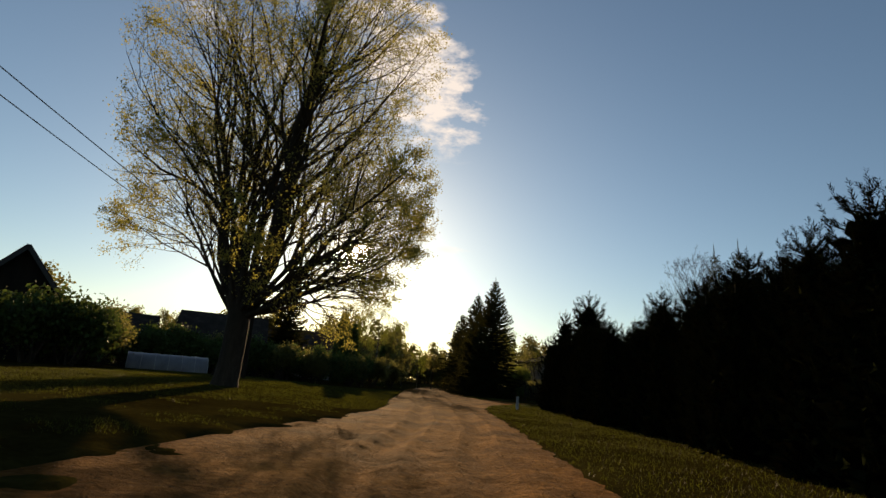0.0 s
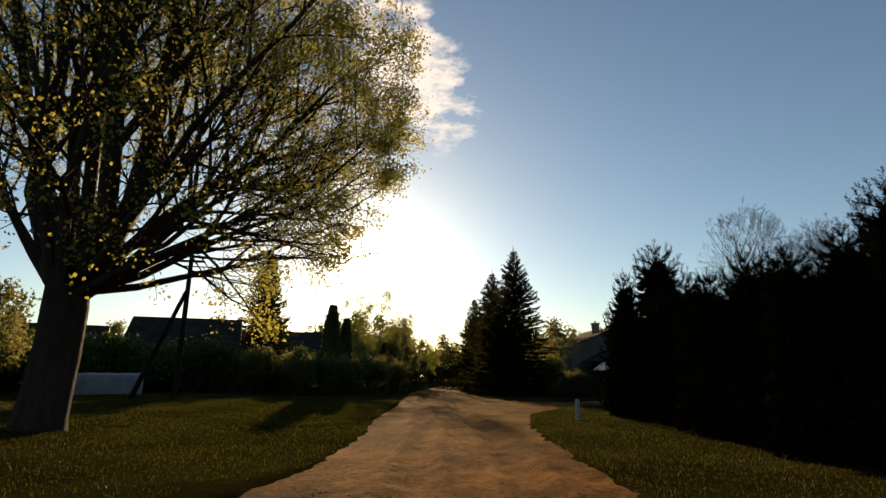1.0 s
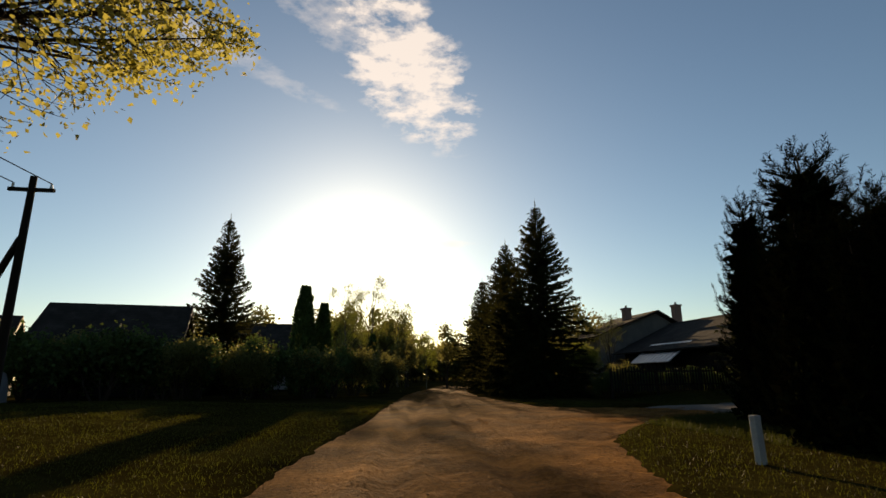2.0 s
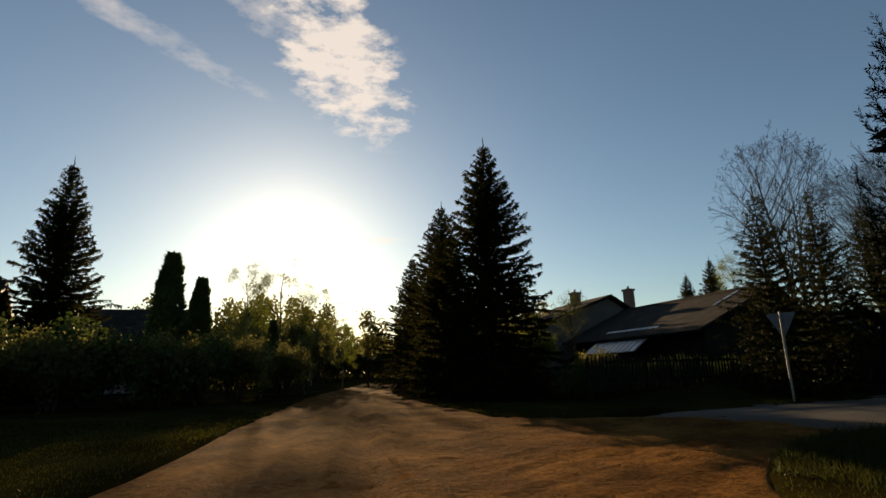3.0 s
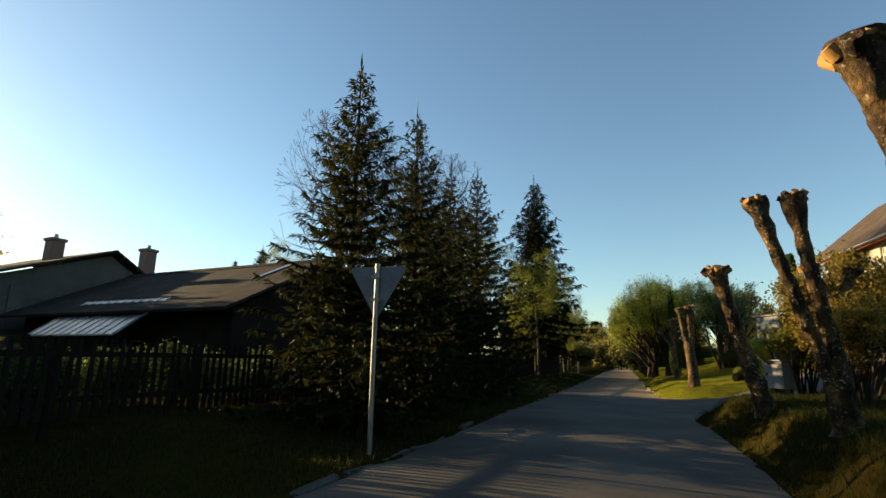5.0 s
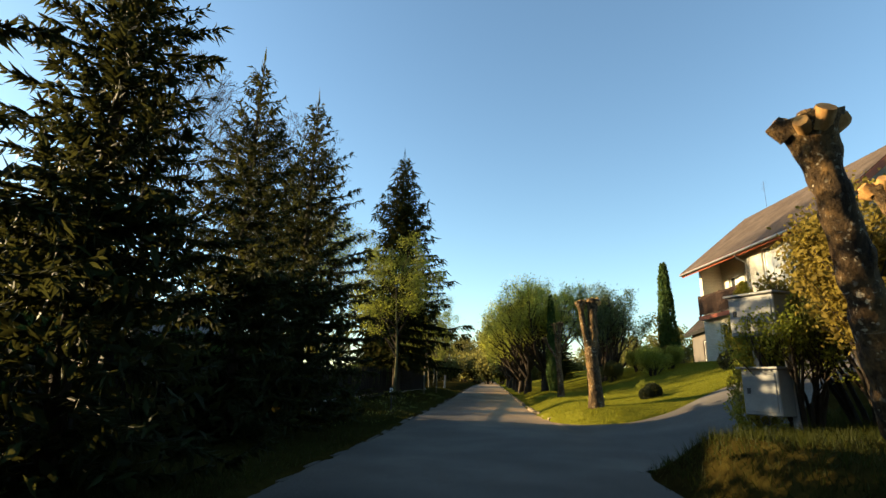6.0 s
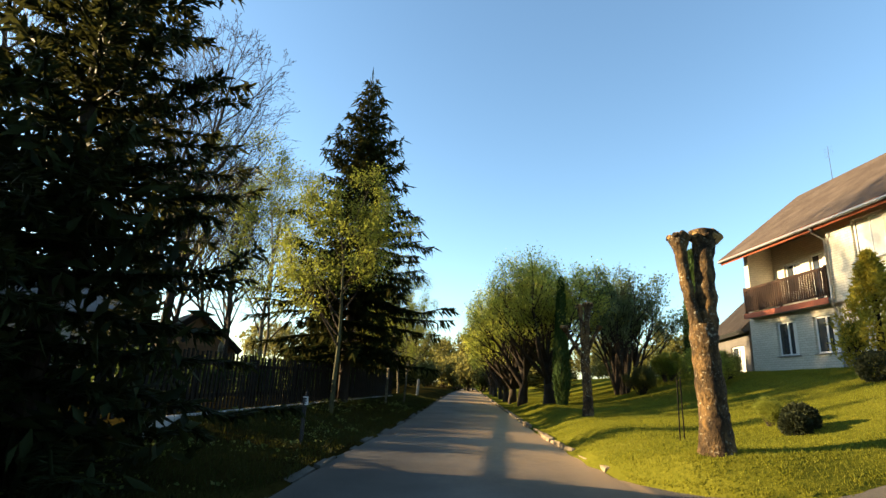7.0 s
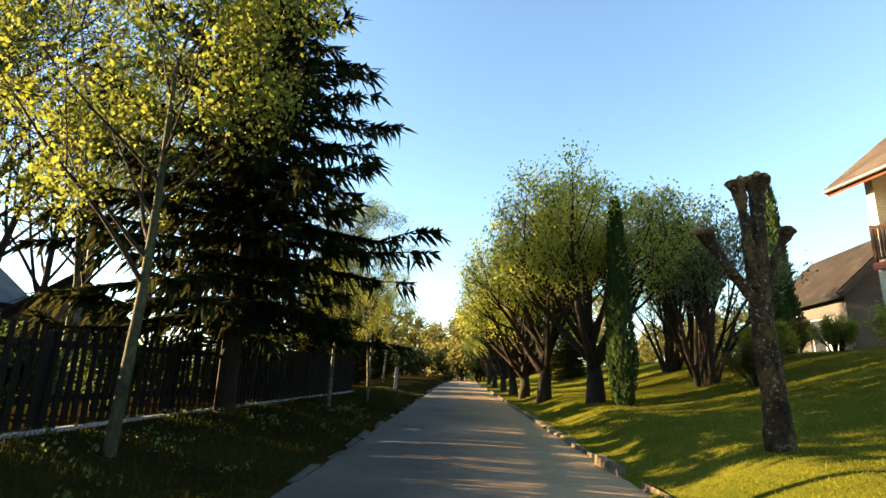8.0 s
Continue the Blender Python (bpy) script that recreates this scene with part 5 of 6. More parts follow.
# the loggia with its balcony
back = part("wall", wall_panel(L - UP - 0.3, LOW - 0.1, E, 0.2, [(0.5, 1.9, 3.9, 5.5), (2.2, 3.0, 3.1, 5.5), (3.6, 4.7, 4.0, 5.4)]), M_WHITE_BRICK, white_house, "shaded brick wall of the loggia", pose(UP, -1.3, 0))
for f, k in (((0.5, 1.9, 3.9, 5.5), 1), ((2.2, 3.0, 3.1, 5.5), 0), ((3.6, 4.7, 4.0, 5.4), 1)):
    window(back, f, Matrix.Identity(4), k)
part("loggia_side", boxes((UP - 0.2, UP, -1.5, -0.32, LOW - 0.1, E)), M_WHITE_BRICK, white_house)
part("loggia_pier", boxes((L - 0.32, L - 0.003, -0.3, 0.0, LOW - 0.1, E)), M_WHITE_BRICK, white_house, "brick corner pier of the loggia")
part("loggia_ceiling", boxes((UP, L, -1.5, -0.05, E - 0.08, E - 0.02)), M_BROWN_WOOD, white_house, "boarded loggia ceiling")
part("balcony_floor", soft(boxes((UP + 0.05, L - 0.33, -1.3, 0.42, LOW - 0.2, LOW)), 0.01), M_CONCRETE, white_house, "grey concrete balcony slab")
rail = part("railing", boxes((UP + 0.08, L - 0.35, 0.32, 0.40, LOW + 1.16, LOW + 1.26), (UP + 0.08, L - 0.35, 0.34, 0.38, LOW + 0.12, LOW + 0.20)), M_RAIL, white_house, "dark brown wooden balcony rail")
bal_me = as_mesh("baluster", boxes((-0.045, 0.045, -0.015, 0.015, 0, 1.06)))
bal_me.materials.append(M_RAIL)
for k in range(38):
    b = new("baluster", bal_me)
    b.parent, b.matrix_basis = rail, pose(UP + 0.18 + k * 0.139, 0.405, LOW + 0.1)
for x in (UP + 0.1, (UP + L) / 2, L - 0.36):
    part("rail_post", boxes((x - 0.05, x + 0.05, 0.30, 0.38, LOW, LOW + 1.32)), M_RAIL, rail)
part("balcony_board", boxes((UP + 0.02, L - 0.31, 0.425, 0.455, LOW - 0.22, LOW + 0.02)), M_RED_TRIM, white_house, "red-brown board along the slab")
slope = math.atan2(R - E, D / 2)
run = (D / 2 + 0.85) / math.cos(slope)
for x in (0.0, L - 0.3):
    bm = bmesh.new()
    pts = [(-D + 0.02, E), (-0.02, E), (-D / 2, R - 0.05)]
    a = [bm.verts.new((x + 0.003, p, q)) for p, q in pts]
    b = [bm.verts.new((x + 0.297, p, q)) for p, q in pts]
    bm.faces.new(a), bm.faces.new(b[::-1])
    for i in range(3):
        bm.faces.new((a[i], a[(i + 1) % 3], b[(i + 1) % 3], b[i]))
    bmesh.ops.recalc_face_normals(bm, faces=bm.faces)
    part("gable", bm, M_RENDER, white_house, "plain rendered gable")
for sign in (1, -1):
    mm = pose(0, -D / 2, R) @ Matrix.Diagonal((1, sign, 1, 1)) @ pose(0, 0, 0, -math.degrees(slope))
    pieces = [("roof", (-0.7, L + 0.7, 0.0, run, 0.02, 0.10), M_ROOF_BROWN, "brown corrugated slate"), ("fascia", (-0.71, L + 0.71, run - 0.03, run + 0.02, -0.20, 0.08), M_RED_TRIM, "red-brown eaves board"),
              ("soffit", (-0.65, L + 0.65, run - 0.80, run - 0.03, -0.20, -0.16), M_RED_TRIM, "red-brown boarded soffit"), ("bargeboard", (-0.74, -0.69, -0.02, run, -0.22, 0.06), M_RED_TRIM, "red-brown gable board"),
              ("bargeboard", (L + 0.69, L + 0.74, -0.02, run, -0.22, 0.06), M_RED_TRIM, "red-brown gable board")]
    roof = None
    for name, dims, mt, lab in pieces:
        bm = boxes(dims)
        bmesh.ops.transform(bm, matrix=mm, verts=bm.verts)
        bmesh.ops.recalc_face_normals(bm, faces=bm.faces)
        ob = part(name, bm, mt, roof or white_house, lab)
        roof = roof or ob
    if sign == 1:
        geo = Geo()
        edge_y, edge_z = -D / 2 + math.cos(slope) * run + 0.05, R - math.sin(slope) * run - 0.02
        tube(geo, [(-0.7, edge_y, edge_z), (L + 0.7, edge_y, edge_z)], [0.07, 0.07], 8)
        part("gutter", smooth(geo.mesh("gutter")), M_GALV, white_house, "tin gutter")
        geo = Geo()
        tube(geo, [(UP - 0.05, edge_y, edge_z), (UP - 0.05, edge_y - 0.1, edge_z - 0.25), (UP - 0.05, 0.32, edge_z - 0.5), (UP - 0.05, 0.32, 3.1), (UP - 0.02, 0.34, 2.95), (UP + 0.06, 0.3, 2.8), (UP + 0.1, 0.2, 2.7), (UP + 0.1, 0.12, 2.5), (UP + 0.1, 0.12, 0.2), (UP + 0.1, 0.3, 0.05)], [0.055] * 10, 8)
        part("downpipe", smooth(geo.mesh("downpipe")), M_GALV, white_house, "tin downpipe")
for x, h in ((3.6, 2.6), (9.8, 1.9)):
    geo = Geo()
    tube(geo, [(x, -D / 2, R - 0.1), (x, -D / 2, R + h)], [0.014, 0.008], 5)
    for k in range(4):
        tube(geo, [(x - 0.3, -D / 2, R + h - 0.15 * k - 0.1), (x + 0.3, -D / 2, R + h - 0.15 * k - 0.1)], [0.004, 0.004], 4)
    part("aerial", geo.mesh("aerial"), M_BLACK, white_house, "thin roof aerial")
geo = Geo()
tube(geo, [(0.45, 0.22, 5.0), (0.45, 0.48, 5.05)], [0.015, 0.015], 6)
for k in range(6):
    tube(geo, [(0.45, 0.48 + 0.02 * k, 5.06), (0.45, 0.50 + 0.02 * k, 5.06)], [0.26 * math.sqrt((k + 0.2) / 6), 0.26 * math.sqrt((k + 1.0) / 6)], 16, False)
part("satellite_dish", geo.mesh("satellite_dish"), M_WHITE_PAINT, white_house, "small white satellite dish")
# porch on the near gable
porch = part("porch", wall_panel(2.6, -0.6, 2.3, 0.2, [(0.8, 1.7, 0.1, 2.1)]), M_BRICK_RED, white_house, "small brick porch", pose(-1.8, -1.2, 0, 0, 0, 90) @ pose(-2.6, 0, 0))
part("porch_wall", boxes((-1.8, 0, -1.4, -1.2, -0.6, 2.3), (-1.8, 0, -4.0, -3.8, -0.6, 2.3)), M_BRICK_RED, porch, at=(pose(-1.8, -1.2, 0, 0, 0, 90) @ pose(-2.6, 0, 0)).inverted())
bm = prism([(-1.2 + 0.35, 2.2), (-1.2 + 0.35, 2.36), (-2.6, 3.3), (-4.0 - 0.35, 2.36), (-4.0 - 0.35, 2.2), (-2.6, 3.12)], -2.2, -0.01)
bmesh.ops.transform(bm, matrix=Matrix(((0, 1, 0, 0), (1, 0, 0, 0), (0, 0, 1, 0), (0, 0, 0, 1))), verts=bm.verts)
bmesh.ops.recalc_face_normals(bm, faces=bm.faces)
part("porch_roof", bm, M_RED_TRIM, white_house, "small red-brown porch roof")

# outbuilding walls use the darker render to stand for their shade
gable_house(pose(54.63, 22.95, 2.2, 0, 0, -3), 7.0, 5.0, 3.2, 5.6, (M_RENDER_SHADED, M_ROOF_GREY, M_BLACK), "low grey outbuilding with a dark roof", [(1.0, 3.4, 0.3, 2.0, 1)], name="garage")

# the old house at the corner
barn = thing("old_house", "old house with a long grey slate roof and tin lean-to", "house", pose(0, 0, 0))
part("wall", boxes((20.2, 27.6, 48.2, 60.8, -0.1, 3.0)), M_BACKLIT_WOOD, barn, "dark boarded walls")
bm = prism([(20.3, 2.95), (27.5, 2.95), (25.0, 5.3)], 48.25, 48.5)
part("gable", bm, M_BACKLIT_WOOD, barn, "dark boarded gable")
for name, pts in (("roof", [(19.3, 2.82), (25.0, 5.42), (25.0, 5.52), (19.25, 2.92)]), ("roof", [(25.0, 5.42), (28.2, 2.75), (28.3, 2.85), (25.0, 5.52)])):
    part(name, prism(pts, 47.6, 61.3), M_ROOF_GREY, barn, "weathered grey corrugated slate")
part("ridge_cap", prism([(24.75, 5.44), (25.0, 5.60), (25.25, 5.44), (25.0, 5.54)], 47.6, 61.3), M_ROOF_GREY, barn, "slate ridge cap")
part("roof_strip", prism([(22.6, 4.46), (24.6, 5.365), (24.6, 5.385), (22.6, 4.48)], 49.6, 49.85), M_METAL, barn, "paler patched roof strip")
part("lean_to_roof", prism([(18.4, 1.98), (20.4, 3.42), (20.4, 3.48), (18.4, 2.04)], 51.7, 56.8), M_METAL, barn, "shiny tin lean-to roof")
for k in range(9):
    part("lean_to_post", boxes((18.6, 18.7, 51.8 + k * 0.6, 51.9 + k * 0.6, -0.1, 2.1)), M_BACKLIT_WOOD, barn)
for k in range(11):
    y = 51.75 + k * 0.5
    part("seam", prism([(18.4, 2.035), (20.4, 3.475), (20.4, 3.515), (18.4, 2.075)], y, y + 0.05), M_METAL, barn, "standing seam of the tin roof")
part("lean_to_beam", boxes((18.55, 18.75, 51.7, 56.8, 1.94, 2.08)), M_BACKLIT_WOOD, barn)

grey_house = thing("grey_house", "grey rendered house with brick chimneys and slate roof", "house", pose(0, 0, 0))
part("wall", boxes((18.6, 28.0, 62.2, 70.0, -0.1, 4.6)), M_RENDER_SHADED, grey_house)
part("gable", prism([(18.6, 4.58), (28.0, 4.58), (24.4, 6.6)], 62.2, 62.5), M_RENDER_SHADED, grey_house)
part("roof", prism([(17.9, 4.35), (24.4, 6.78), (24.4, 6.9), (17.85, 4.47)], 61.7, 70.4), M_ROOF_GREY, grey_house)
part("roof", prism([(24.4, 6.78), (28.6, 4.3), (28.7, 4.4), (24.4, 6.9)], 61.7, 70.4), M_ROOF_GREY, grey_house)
gw = part("window_wall", wall_panel(3.0, 2.4, 4.4, 0.06, [(0.9, 2.1, 2.7, 3.9)]), M_RENDER_SHADED, grey_house, at=pose(23.0, 62.12, 0, 0, 0, 180))
window(gw, (0.9, 2.1, 2.7, 3.9), Matrix.Identity(4), 1)
for x, y, z0, z1 in ((22.6, 64.2, 5.6, 7.35), (27.2, 63.2, 4.6, 7.6)):
    ch = part("chimney", soft(boxes((x - 0.33, x + 0.33, y - 0.33, y + 0.33, z0, z1), (x - 0.40, x + 0.40, y - 0.40, y + 0.40, z1 - 0.16, z1)), 0.01), M_BRICK_RED, grey_house, "brick chimney")
    geo = Geo()
    tube(geo, [(x, y, z1), (x, y, z1 + 0.25)], [0.1, 0.1], 8)
    part("chimney_pot", geo.mesh("chimney_pot"), M_CONCRETE, ch)

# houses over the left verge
DARKM = (M_BACKLIT_WOOD, M_ROOF_GREY, M_BLACK)
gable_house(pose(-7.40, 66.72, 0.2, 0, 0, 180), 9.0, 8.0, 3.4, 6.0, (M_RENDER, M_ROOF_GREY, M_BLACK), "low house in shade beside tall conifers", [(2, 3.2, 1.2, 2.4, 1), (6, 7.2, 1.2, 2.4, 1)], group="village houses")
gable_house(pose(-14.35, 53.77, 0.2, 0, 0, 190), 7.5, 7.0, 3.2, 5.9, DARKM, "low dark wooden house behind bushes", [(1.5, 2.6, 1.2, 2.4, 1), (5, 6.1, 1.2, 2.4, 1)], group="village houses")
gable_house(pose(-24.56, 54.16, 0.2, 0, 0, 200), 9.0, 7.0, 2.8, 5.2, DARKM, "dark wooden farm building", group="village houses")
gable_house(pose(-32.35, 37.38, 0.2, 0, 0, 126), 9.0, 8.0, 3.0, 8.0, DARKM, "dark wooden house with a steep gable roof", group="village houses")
gable_house(pose(49.8, 58.8, 0.2, 0, 0, 172), 8.0, 7.0, 3.4, 5.6, (M_RENDER_PALE, M_ROOF_PALE, M_BLACK), "pale house with a grey roof behind the fence", [(1.0, 1.9, 1.1, 2.3, 1), (5, 6.2, 1.1, 2.3, 1)], group="village houses")
gable_house(pose(45.9, 55.4, 0.2, 0, 0, 45), 6.0, 4.2, 2.3, 4.1, (M_BROWN_WOOD, M_ROOF_GREY, M_BACKLIT_WOOD), "brown boarded barn behind the fence", name="barn", over=0.25, group="village houses")

# ---- fence along the lane ----
def fence_y(x):
    return 42.3 + 0.03 * (x - 25)


# the pickets' backlit shade is in the wood colour
fence = thing("fence", "backlit weathered picket fence on a pale concrete footing", "fence", pose(0, 0, 0))
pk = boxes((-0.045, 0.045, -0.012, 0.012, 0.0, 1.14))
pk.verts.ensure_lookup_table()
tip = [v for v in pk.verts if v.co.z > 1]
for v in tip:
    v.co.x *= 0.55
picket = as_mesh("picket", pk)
picket.materials.append(M_BACKLIT_WOOD)
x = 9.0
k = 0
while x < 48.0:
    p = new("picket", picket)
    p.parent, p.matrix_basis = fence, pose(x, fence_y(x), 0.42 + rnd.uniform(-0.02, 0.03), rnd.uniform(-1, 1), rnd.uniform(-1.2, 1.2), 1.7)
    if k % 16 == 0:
        part("post", boxes((x - 0.05, x + 0.05, fence_y(x) + 0.02, fence_y(x) + 0.12, 0.1, 1.48)), M_BACKLIT_WOOD, fence)
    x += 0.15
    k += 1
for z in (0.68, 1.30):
    part("rail", prism([(9.7, 0), (48.4, 0), (48.4, 0.08), (9.7, 0.08)], -0.02, 0.02), M_BACKLIT_WOOD, fence, at=pose(0, 42.3 - 0.03 * 25 + 0.04, z, 0, 0, math.degrees(math.atan(0.03))))
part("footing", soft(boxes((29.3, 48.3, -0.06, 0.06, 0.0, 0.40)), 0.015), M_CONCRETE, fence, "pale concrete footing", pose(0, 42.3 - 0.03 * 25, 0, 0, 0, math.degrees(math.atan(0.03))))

# ---- give-way sign seen from behind ----
sign = thing("road_sign", "triangular give-way sign on a pole, seen from behind", "road sign", pose(13.35, 38.05, gz(13.35, 38.05), 0, 0, -80))
geo = Geo()
tube(geo, [(0, 0, -0.2), (0, 0, 1.3), (0.01, 0, 2.62)], [0.035, 0.034, 0.033], 10)
part("pole", smooth(geo.mesh("pole")), M_GALV, sign, "pale grey steel pole")
bm = prism([(-0.40, 2.58), (0.40, 2.58), (0.43, 2.54), (0.03, 1.86), (-0.03, 1.86), (-0.43, 2.54)], 0.045, 0.06)
plate = part("plate", bm, M_SIGN_BACK, sign, "plain grey back of the plate")
for z in (2.42, 2.1):
    part("clamp", boxes((-0.06, 0.06, -0.045, 0.05, z - 0.02, z + 0.02)), M_GALV, sign)


# ---- shrubs round the white house ----
GOLDEN = thuja_meshes(6, 3.4, 1.0, 2.0)
for x, y, h, wide in ((36.2, 27.2, 3.1, 1.1), (22.6, 32.1, 2.1, 0.6)):
    t = plant("golden_thuja", "conical yellow-green thuja on the lawn", GOLDEN, (M_BARK, M_GOLDEN), x, y, 0, 1.0, "golden thujas", "thuja")
    t.matrix_basis = pose(x, y, gz(x, y) - 0.05, 0, 0, 50 * x) @ Matrix.Diagonal((h / 3.4 * wide, h / 3.4 * wide, h / 3.4, 1))
for x, y, size, mt, label, src in ((36.6, 27.6, 0.4, M_LEAF_BIRCH, "yellow-green bush in front of the house", "F"),
                                   (22.4, 30.6, 0.85, M_OCHRE, "golden forsythia beside the cabinet", "F"), (20.9, 30.9, 0.95, M_OCHRE, "golden forsythia beside the cabinet", "F"), (22.2, 31.6, 0.6, M_LEAF_BIRCH, "low green bush by the cabinet", "F"),
                                   (43.6, 31.6, 0.48, M_LEAF_DULL, "low green garden bush", "B"), (40.2, 30.1, 0.62, M_LEAF_GREEN, "low green garden bush", "B"), (42.0, 28.9, 0.45, M_LEAF_BIRCH, "low pale garden bush", "B"),
                                   (50.6, 27.2, 0.55, M_OCHRE, "reddish-yellow garden bush by the wall", "B"), (47.8, 27.4, 0.5, M_LEAF_GREEN, "garden bush by the house wall", "B"), (47.4, 29.6, 0.6, M_LEAF_GREEN, "low green garden bush", "B"),
                                   (11.40, 50.80, 0.9, M_LEAF_BIRCH, "yellow-green bush behind the fence", "F"), (19.11, 31.20, 0.62, M_OCHRE, "ochre bush behind lopped trees", "F"), (21.46, 30.73, 0.65, M_LEAF_DULL, "leafy bush behind lopped trees", "F"), (31.15, 32.15, 0.22, M_LEAF_BIRCH, "small pale sapling bush on the lawn", "B")):
    src = FORSYTHIA if src == "F" else BUSH
    bush = plant("garden_bush", label, src, (M_BARK, M_BARK, mt), x, y, rnd.uniform(0, 360), size, "garden bushes", "bush", names=BL)
    if x == 36.6:
        bush.matrix_basis = bush.matrix_basis @ Matrix.Diagonal((0.6, 0.6, 1.05, 1))


def ball_meshes(seed, radius):
    r = np.random.RandomState(seed)
    crown, stem = Geo(), Geo()
    tube(stem, [(0, 0, -0.05), (0, 0, radius)], [0.04, 0.02], 6)
    n = 2600
    d = unit(r.randn(n, 3))
    p = d * radius * (0.78 + 0.25 * r.rand(n, 1)) * np.array([1, 1, 0.92]) + np.array([0, 0, radius * 0.85])
    keep = p[:, 2] > 0.02
    blades(crown, p[keep], d[keep] + 0.6 * r.randn(keep.sum(), 3), r.randn(keep.sum(), 3), 0.11, 0.045)
    return stem.mesh("stem"), crown.mesh("crown")


BALL = ball_meshes(71, 0.42)
for x, y, size in ((30.0, 32.35, 0.46), (30.35, 32.1, 0.56), (34.0, 28.7, 0.85), (36.3, 26.4, 0.9)):
    plant("clipped_bush", "dark clipped round evergreen bush on the lawn", BALL, (M_BARK, M_EVERGREEN), x, y, rnd.uniform(0, 360), size, "clipped bushes", "bush", names=("stem", "crown"))

# ---- electric cabinet by the driveway ----
cz = gz(22.2, 31.95)
cab = thing("electric_cabinet", "two grey steel electricity boxes on a post frame", "electric cabinet", pose(22.2, 31.95, cz, 0, 0, 35))
for x in (-0.24, 0.24):
    part("post", boxes((x - 0.04, x + 0.04, -0.08, 0.0, -0.2, 2.0)), M_CONCRETE, cab, "pale concrete post")
for z0, z1, w in ((0.25, 0.90, 0.28), (1.38, 1.98, 0.36)):
    b = part("box", soft(boxes((-w, w, 0.0, 0.32, z0, z1)), 0.015), M_CAB, cab, "grey steel box")
    part("door", soft(boxes((-w + 0.04, w - 0.04, 0.315, 0.335, z0 + 0.05, z1 - 0.05)), 0.006), M_CAB, b)
    part("lock", boxes((w - 0.14, w - 0.09, 0.333, 0.35, z0 + 0.3, z0 + 0.38)), M_BLACK, b)
    part("lid", soft(boxes((-w - 0.04, w + 0.04, -0.03, 0.38, z1, z1 + 0.035)), 0.008), M_CAB, b)

# ---- kerbs ----
def kerb_run(name, label, pts, x0, x1, off, height, material):
    run_ = thing(name, label, "kerb", pose(0, 0, 0), kind="structure")
    meshes = []
    r = random.Random(5)
    for k in range(4):
        bm = boxes((0.0, 0.93 - 0.05 * r.random(), -0.06, 0.06, -0.15, 0.0))
        soft(bm, 0.02)
        for v in bm.verts:
            v.co += Vector((r.uniform(-0.02, 0.02), r.uniform(-0.02, 0.02), r.uniform(-0.03, 0.012)))
        me = as_mesh("kerb_stone", bm)
        me.materials.append(material)
        meshes.append(me)
    x = x0
    while x < x1:
        if r.random() < 0.07:
            x += 0.5
        y, y2 = float(line(x, pts)) + off, float(line(x + 1.0, pts)) + off
        ob = new("kerb_stone", meshes[r.randrange(4)])
        ob.parent = run_
        ob.matrix_basis = pose(x, y + r.uniform(-0.035, 0.035), height + r.uniform(-0.035, 0.015), r.uniform(-7, 7), r.uniform(-2, 2), math.degrees(math.atan2(y2 - y, 1.0)) + r.uniform(-2.2, 2.2))
        x += 0.96
    return run_


kerb_run("kerb_lawn", "worn yellowish kerb stones along the lawn", STREET_RIGHT, 29.5, 96, -0.06, 0.125, M_KERB)
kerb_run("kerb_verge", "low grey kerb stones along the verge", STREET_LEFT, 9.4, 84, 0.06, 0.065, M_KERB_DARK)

# ---- small things on the verges ----
def marker(name, x, y, h, w, mt, label):
    p = thing(name, label, "marker post", pose(x, y, gz(x, y), rnd.uniform(-3, 3), rnd.uniform(-3, 3), 10))
    part("shaft", soft(boxes((-w, w, -w * 0.8, w * 0.8, -0.1, h)), 0.008), mt, p)
    return p


post = marker("marker_post", 30.3, 40.15, 0.85, 0.02, M_BLACK, "thin black marker post with a small white plaque")
plaque = part("plaque", soft(boxes((-0.045, -0.028, -0.045, 0.045, 0.62, 0.76)), 0.003), M_WHITE_PAINT, post, "small white plaque")
for z0, z1, half in ((0.71, 0.74, 0.025), (0.67, 0.695, 0.03), (0.64, 0.655, 0.02)):
    part("mark", boxes((-0.048, -0.0455, -half, half, z0, z1)), M_BLACK, plaque, "dark printed bar")
marker("marker_post", 30.0, 40.05, 0.75, 0.02, M_BLACK, "thin black marker post on the verge")
marker("marker_post", 2.3, 24.9, 0.62, 0.06, M_CONCRETE, "short pale concrete marker post in grass")
marker("marker_post", 55.0, 43.0, 1.0, 0.10, M_CONCRETE, "short pale concrete post by the lane")
for x, y in ((29.95, 34.0), (30.25, 33.85)):
    st = thing("garden_stake", "thin dark stake stuck in the lawn", "stake", pose(x, y, gz(x, y), 0, rnd.uniform(-4, 4), 0))
    part("rod", boxes((-0.008, 0.008, -0.008, 0.008, -0.1, 0.95)), M_BACKLIT_WOOD, st)

